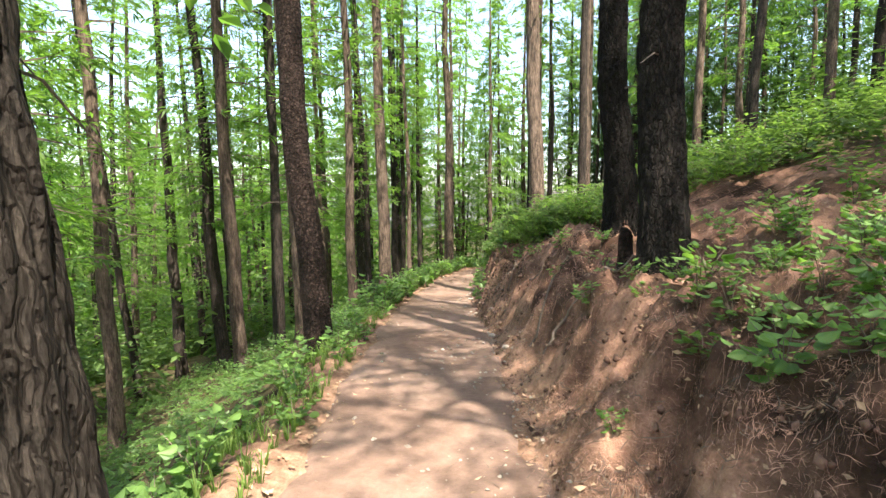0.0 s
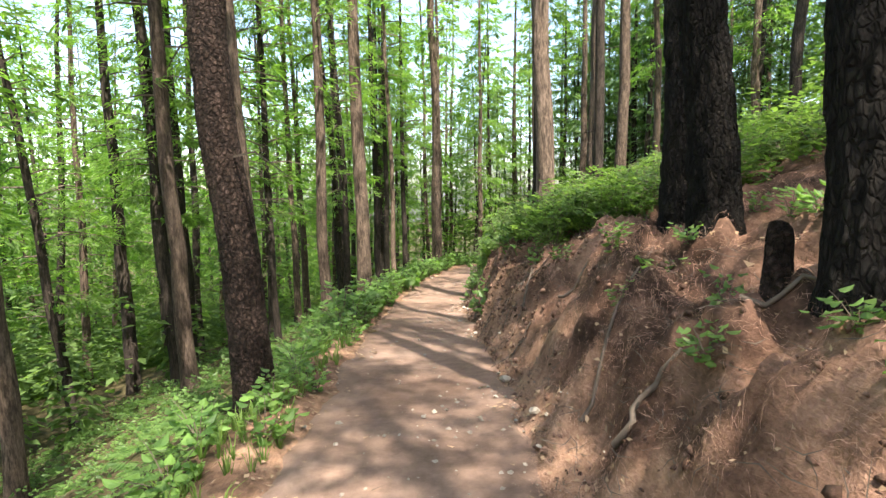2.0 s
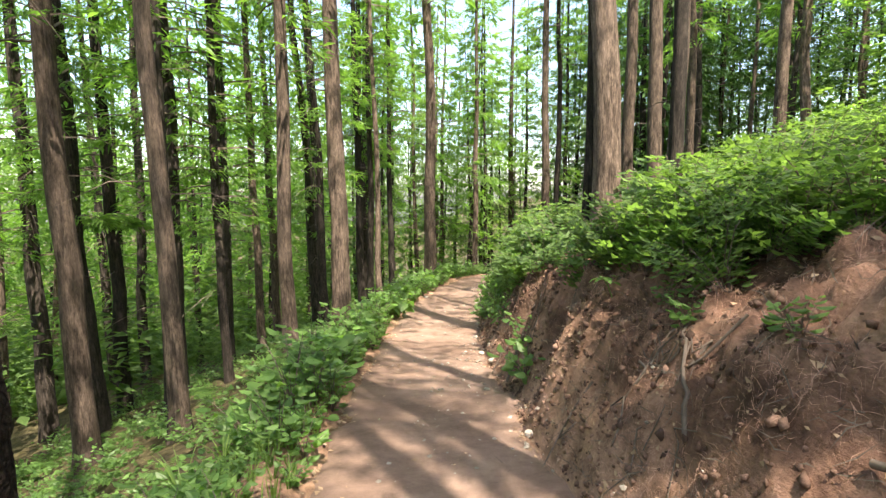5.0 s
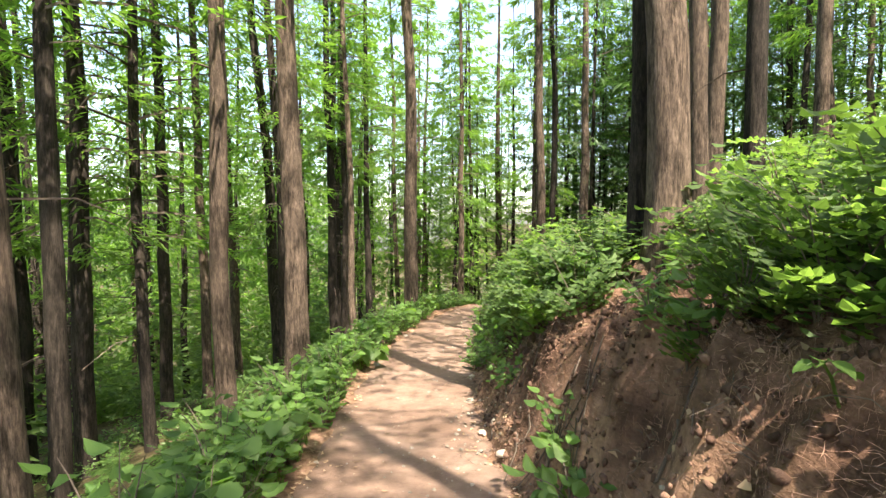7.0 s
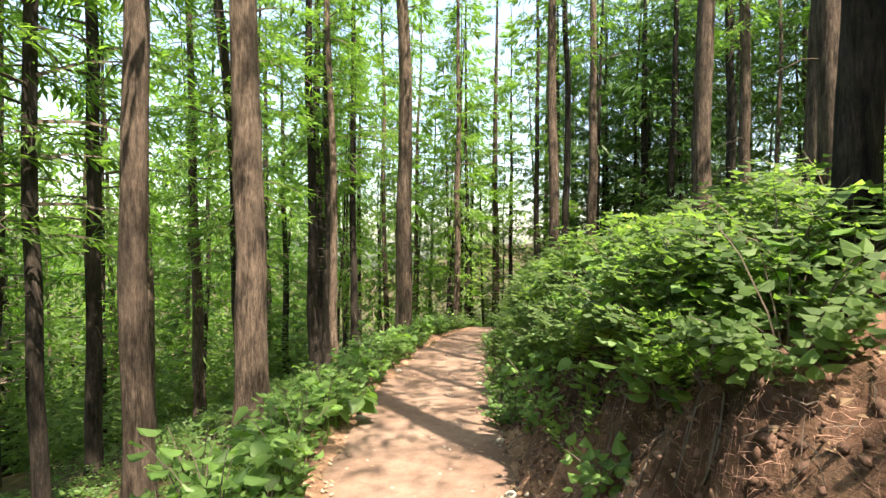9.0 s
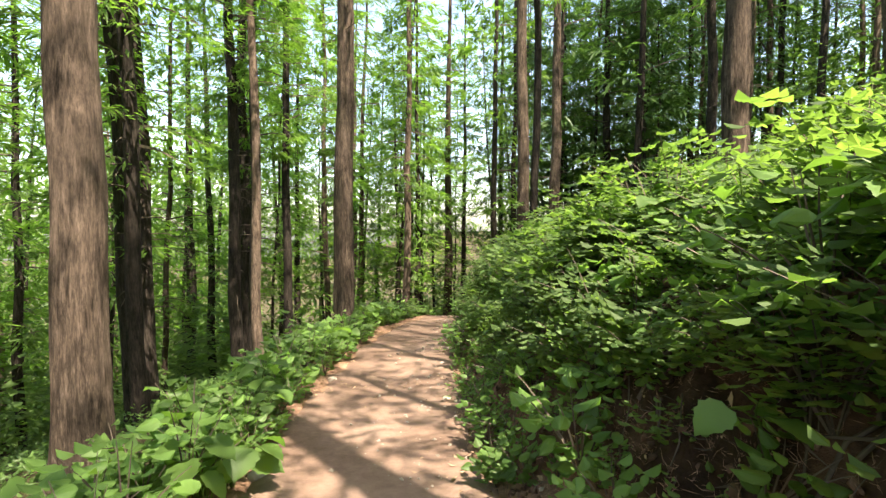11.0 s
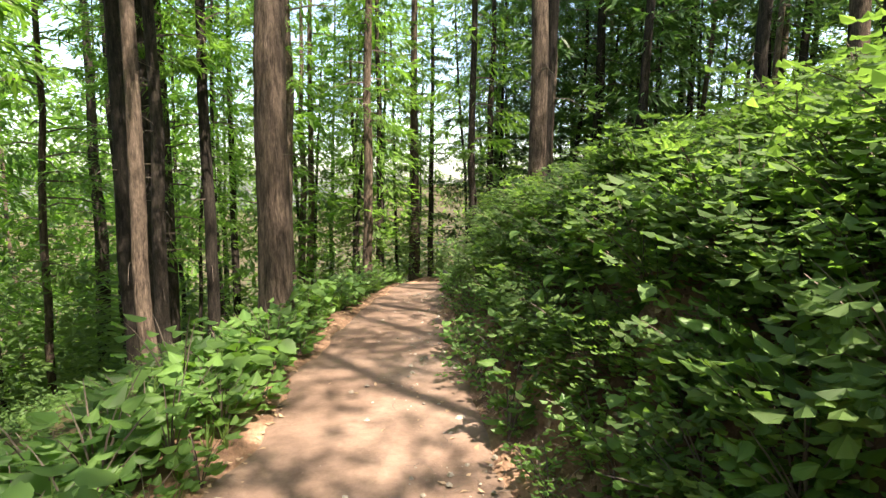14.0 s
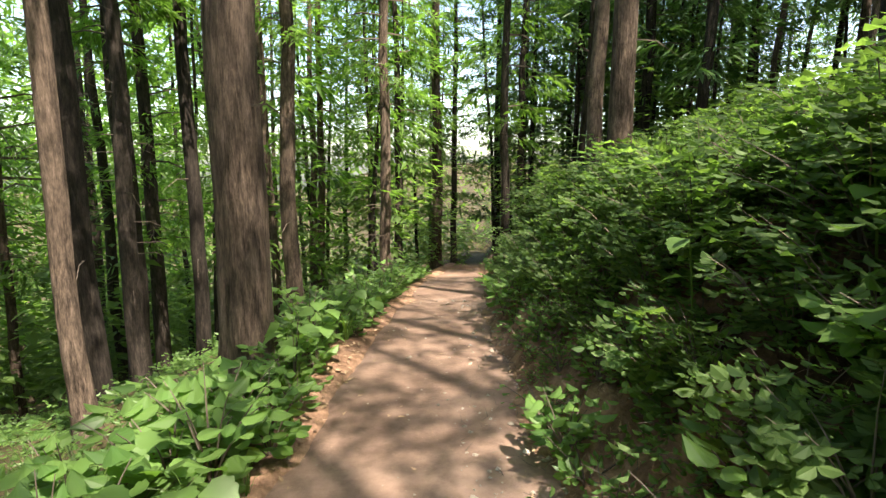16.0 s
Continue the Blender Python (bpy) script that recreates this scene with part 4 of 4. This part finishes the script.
for a in ((0.95, 4.33, 1.24, 4.18, 0.024), (0.9, 4.7, 1.35, 5.0, 0.014), (1.2, 6.4, 1.65, 6.1, 0.016), (0.95, 7.2, 1.2, 7.7, 0.014), (1.5, 4.0, 1.9, 3.7, 0.015),
          (0.75, 10.4, 1.05, 10.9, 0.014), (1.3, 9.4, 1.75, 9.2, 0.013), (0.75, 11.9, 1.0, 12.4, 0.012), (1.5, 17.3, 1.9, 17.6, 0.01), (1.4, 14.2, 1.75, 13.9, 0.013)):
    stick("fallen_stick", *a, "dead brown stick lying on the bank", "stick", 0.12)
for k in range(26):  # thin bare roots that hang out of the bank
    r2 = random.Random(500 + k)
    y = r2.uniform(6.5, 14.5)
    x = path_mid(y) + r2.uniform(0.95, 1.45)
    stick("bare_root", x, y, x - r2.uniform(0.12, 0.4), y + r2.uniform(-0.55, 0.35), r2.uniform(0.004, 0.009), "thin bare root hanging out of the eroded earth bank", "root", 0.3, 0.02)

# a fresh sprig sprouting from the trunk at the path's far end
for host in [o for o in scene.objects if o.name.startswith("tree") and abs(o.location.x - 5.9) < 0.01]:
    V, F, SV, SF = frond_arrays(300, 9, 0.8, 9)
    ob = new("sprig", mesh_object("sprig", V, F, M_GRASS))
    ob.parent = host
    ob.matrix_basis = pose(-0.1, -0.2, 5.3, 25, 0, 0)
    tagged(ob, "bright yellow-green sprig")

# a leafy twig hanging from the thick trunk by the path
for host in [o for o in scene.objects if o.name.startswith("tree") and abs(o.location.x + 1.25) < 0.01]:
    V, F = [], []
    tube(V, F, [Vector(p) for p in ((-1.45, 0.85, 2.75), (-1.2, 1.05, 2.72), (-0.95, 1.25, 2.55), (-0.8, 1.35, 2.4))], [0.02, 0.014, 0.009, 0.004], 6)
    twig = new("hanging_twig", mesh_object("hanging_twig", V, F, M_TWIG, True))
    V, F, SV, SF = plant_arrays(400, 5, 0.42, 0.42, 34, 0.105, 0.34, 0.3)
    M = pose(-0.95, 1.27, 2.58, 165, 10, 30)
    sprig = new("leafy_sprig", mesh_object("leafy_sprig", [M @ v for v in V], F, M_HERB))
    for ob in (twig, sprig):
        ob.parent = host
        ob.matrix_parent_inverse = host.matrix_world.inverted()

# roots of the thick conifer on the bank's edge
for root_tree in [o for o in scene.objects if o.name.startswith("tree") and abs(o.location.x - 2.16) < 0.01 and abs(o.location.y - 11.56) < 0.01]:
    for dx, dy, r in ((-0.75, -0.55, 0.06), (-0.85, -0.1, 0.045), (-0.5, -0.85, 0.05), (0.1, -0.8, 0.045), (-0.8, 0.35, 0.04)):
        stick("root", 2.16 + dx * 0.12, 11.56 + dy * 0.12, 2.16 + dx, 11.56 + dy, r * 0.9, "", "", 0.06, -0.025, root_tree, M_REDWOOD)

# a rotten stump by the shade-darkened pines
V, F = [], []
x, y = 1.62, 4.0
tube(V, F, [Vector((0, 0, z)) for z in (-0.1, 0.0, 0.1, 0.2, 0.24)], [0.08, 0.07, 0.06, 0.06, 0.05], 11)
V = [v + Vector((0, 0, 0.07 * noise.noise(v * 9))) * (v.z > 0.15) + 0.012 * Vector((noise.noise(v * 14), noise.noise(v * 15), 0)) for v in V]
ob = new("tree_stump", mesh_object("tree_stump", V, F, M_SCALY))
ob.location = (x, y, ground_z(x, y))
tagged(ob, "small rotten brown stump among needles on the bank", "stump")

# grass tufts along the lower edge
V, F = [], []
for x, y, u in scatter(520, 44, -1.55, -0.84, 0.5, 30, 0.09, lambda x, y, u: rng.random() < (0.8 if y < 9 else 0.4)):
    z = ground_z(x, y)
    for _ in range(14):
        a, h = rng.uniform(0, 6.283), rng.uniform(0.05, 0.2)
        o = Vector((math.cos(a), math.sin(a), 0))
        q = Vector((-o.y, o.x, 0)) * 0.004
        p = Vector((x, y, z)) + o * 0.03 * rng.random()
        r = h * rng.uniform(0.2, 0.8)
        b = len(V)
        V += [p + q, p - q, p + o * r * 0.4 + Vector((0, 0, h * 0.7)) - q * 0.8, p + o * r * 0.4 + Vector((0, 0, h * 0.7)) + q * 0.8, p + o * r + Vector((0, 0, h * 0.85))]
        F += [(b, b + 1, b + 2, b + 3), (b + 3, b + 2, b + 4)]
tagged(new("grass", mesh_object("grass", V, F, M_GRASS)), "thin green grass tufts along the path's lower edge", "grass", kind="stuff")


# long arching grass among the herbs
def long_grass(x, y, blades, length):
    r2 = random.Random(int(x * 311 + y * 977))
    V, F = [], []
    for _ in range(blades):
        a, L = r2.uniform(0, 6.283), length * r2.uniform(0.6, 1.1)
        o = Vector((math.cos(a), math.sin(a), 0))
        q = Vector((-o.y, o.x, 0))
        bend, b = r2.uniform(0.35, 0.9), len(V)
        for k in range(6):
            t = k / 5
            c = o * (0.02 + L * bend * t * t) + Vector((0, 0, L * (t - 0.45 * bend * t * t * t)))
            w = 0.006 * (1 - t) ** 0.6 + 0.0004
            V += [c + q * w, c - q * w]
        F += [(b + 2 * k, b + 2 * k + 1, b + 2 * k + 3, b + 2 * k + 2) for k in range(5)]
    ob = new("grass_clump", mesh_object("grass_clump", V, F, M_GRASS))
    ob.location = (x, y, ground_z(x, y) - 0.01)
    tagged(ob, "clump of long arching green grass among the herbs", "grass", "grass clumps")


for x, y, u in scatter(22, 61, -2.1, -0.9, 8, 26, 0.6):
    long_grass(x, y, 16, 0.45)
for x, y in ((-0.75, 20.9), (-0.55, 21.3), (-0.9, 21.6), (-0.3, 20.6)):
    long_grass(x, y, 26, 0.62)


# single large-leaved plants, leaf by leaf
def big_leaf(seed):
    """A broad toothed leaf, 1 long, on its stalk."""
    r2 = random.Random(seed)
    V, F = [Vector((0, 0, 0))], []
    n = 9
    for sg in (1, -1):
        for i in range(n):
            t = (i + 0.5) / n
            w = 0.52 * math.sin(math.pi * t ** 0.72) ** 0.8 * (1 + (0.09 if i % 2 else -0.07))
            V.append(Vector((t - 0.06 * (t < 0.15), sg * w, 0.22 * w - 0.22 * t * t + r2.uniform(-0.015, 0.015))))
    mids = []
    for i in range(1, n):
        t = i / n
        mids.append(len(V))
        V.append(Vector((t, 0, -0.22 * t * t)))
    tip = len(V)
    V.append(Vector((1.04, 0, -0.26)))
    spine = [0] + mids + [tip]
    for k, sg in enumerate((1, -1)):
        e = [1 + k * n + i for i in range(n)]
        for i in range(n):
            f = (spine[i], e[i], spine[i + 1]) if sg < 0 else (spine[i], spine[i + 1], e[i])
            F.append(f)
            if i < n - 1:
                F.append((spine[i + 1], e[i], e[i + 1]) if sg < 0 else (spine[i + 1], e[i + 1], e[i]))
    return mesh_object("leaf", V, F, M_HERB, True)


BIG = [big_leaf(k) for k in range(3)]


def broadleaf(x, y, h, size, leaves, label, group, lean=(0, 0)):
    r2 = random.Random(int(x * 100) + int(y * 1000))
    root = new("broadleaf_plant")
    root.location = (x, y, ground_z(x, y) - 0.02)
    tagged(root, label, "plant", group)
    V, F = [], []
    top = Vector((lean[0], lean[1], h))
    line = [Vector((0, 0, 0)), top * 0.35 + Vector((0, 0, 0.05)), top * 0.7 + Vector((0, 0, 0.05)), top]
    tube(V, F, line, [0.006, 0.005, 0.004, 0.003], 5)
    spots = []
    for i in range(leaves):
        s = 0.35 + 0.65 * i / max(1, leaves - 1)
        k = min(2, int(s * 3))
        p = line[k].lerp(line[k + 1], s * 3 - k)
        a = 2.4 * i + r2.uniform(-0.4, 0.4)
        d = Vector((math.cos(a), math.sin(a), 0.35))
        q = p + d * size * r2.uniform(0.35, 0.7)
        tube(V, F, [p, p.lerp(q, 0.5) + Vector((0, 0, 0.01)), q], [0.003, 0.0025, 0.002], 4)
        spots.append((q, a))
    st = new("stem", mesh_object("stem", V, F, M_GRASS))
    st.parent = root
    for q, a in spots:
        ob = new("leaf", r2.choice(BIG))
        ob.parent = root
        s = size * r2.uniform(0.75, 1.2)
        ob.matrix_basis = Matrix.Translation(q) @ pose(0, 0, 0, r2.uniform(-22, 22), r2.uniform(-5, 35), math.degrees(a)) @ Matrix.Diagonal((s, s, s, 1))


rng = random.Random(77)
for x, y, u in scatter(30, 51, 1.35, 2.4, 11.8, 24, 0.45):
    broadleaf(x, y, rng.uniform(0.25, 0.5), rng.uniform(0.07, 0.105), rng.randint(5, 8), "plant with large toothed green leaves hanging from the bank", "large-leaved plants", (-rng.uniform(0.05, 0.25), rng.uniform(-0.1, 0.1)))
for x, y, h, size, leaves in ((1.32, 13.3, 0.22, 0.11, 5), (1.62, 15.2, 0.3, 0.10, 5), (1.5, 16.02, 0.32, 0.085, 7), (1.95, 16.1, 0.85, 0.10, 6), (1.98, 14.15, 0.6, 0.13, 7),
                              (1.85, 17.62, 0.3, 0.10, 6), (1.72, 17.75, 0.2, 0.09, 4), (2.45, 19.3, 0.35, 0.12, 6), (2.3, 19.0, 0.3, 0.11, 5), (2.05, 14.9, 0.5, 0.10, 5),
                              (1.25, 9.55, 0.14, 0.05, 5), (1.15, 8.6, 0.14, 0.055, 5), (2.6, 20.3, 0.6, 0.11, 6), (2.3, 18.2, 0.7, 0.10, 6)):
    broadleaf(x, y, h, size, leaves, "plant with large pale green toothed leaves rooted in the bank", "large-leaved plants", (-0.12, -0.05))
for x, y, u in scatter(46, 52, -1.6, -0.86, 9.5, 24, 0.34):
    broadleaf(x, y, rng.uniform(0.3, 0.55), rng.uniform(0.11, 0.18), rng.randint(6, 9), "plant with large toothed green leaves beside the path", "large-leaved plants", (rng.uniform(-0.1, 0.15), rng.uniform(-0.15, 0.1)))
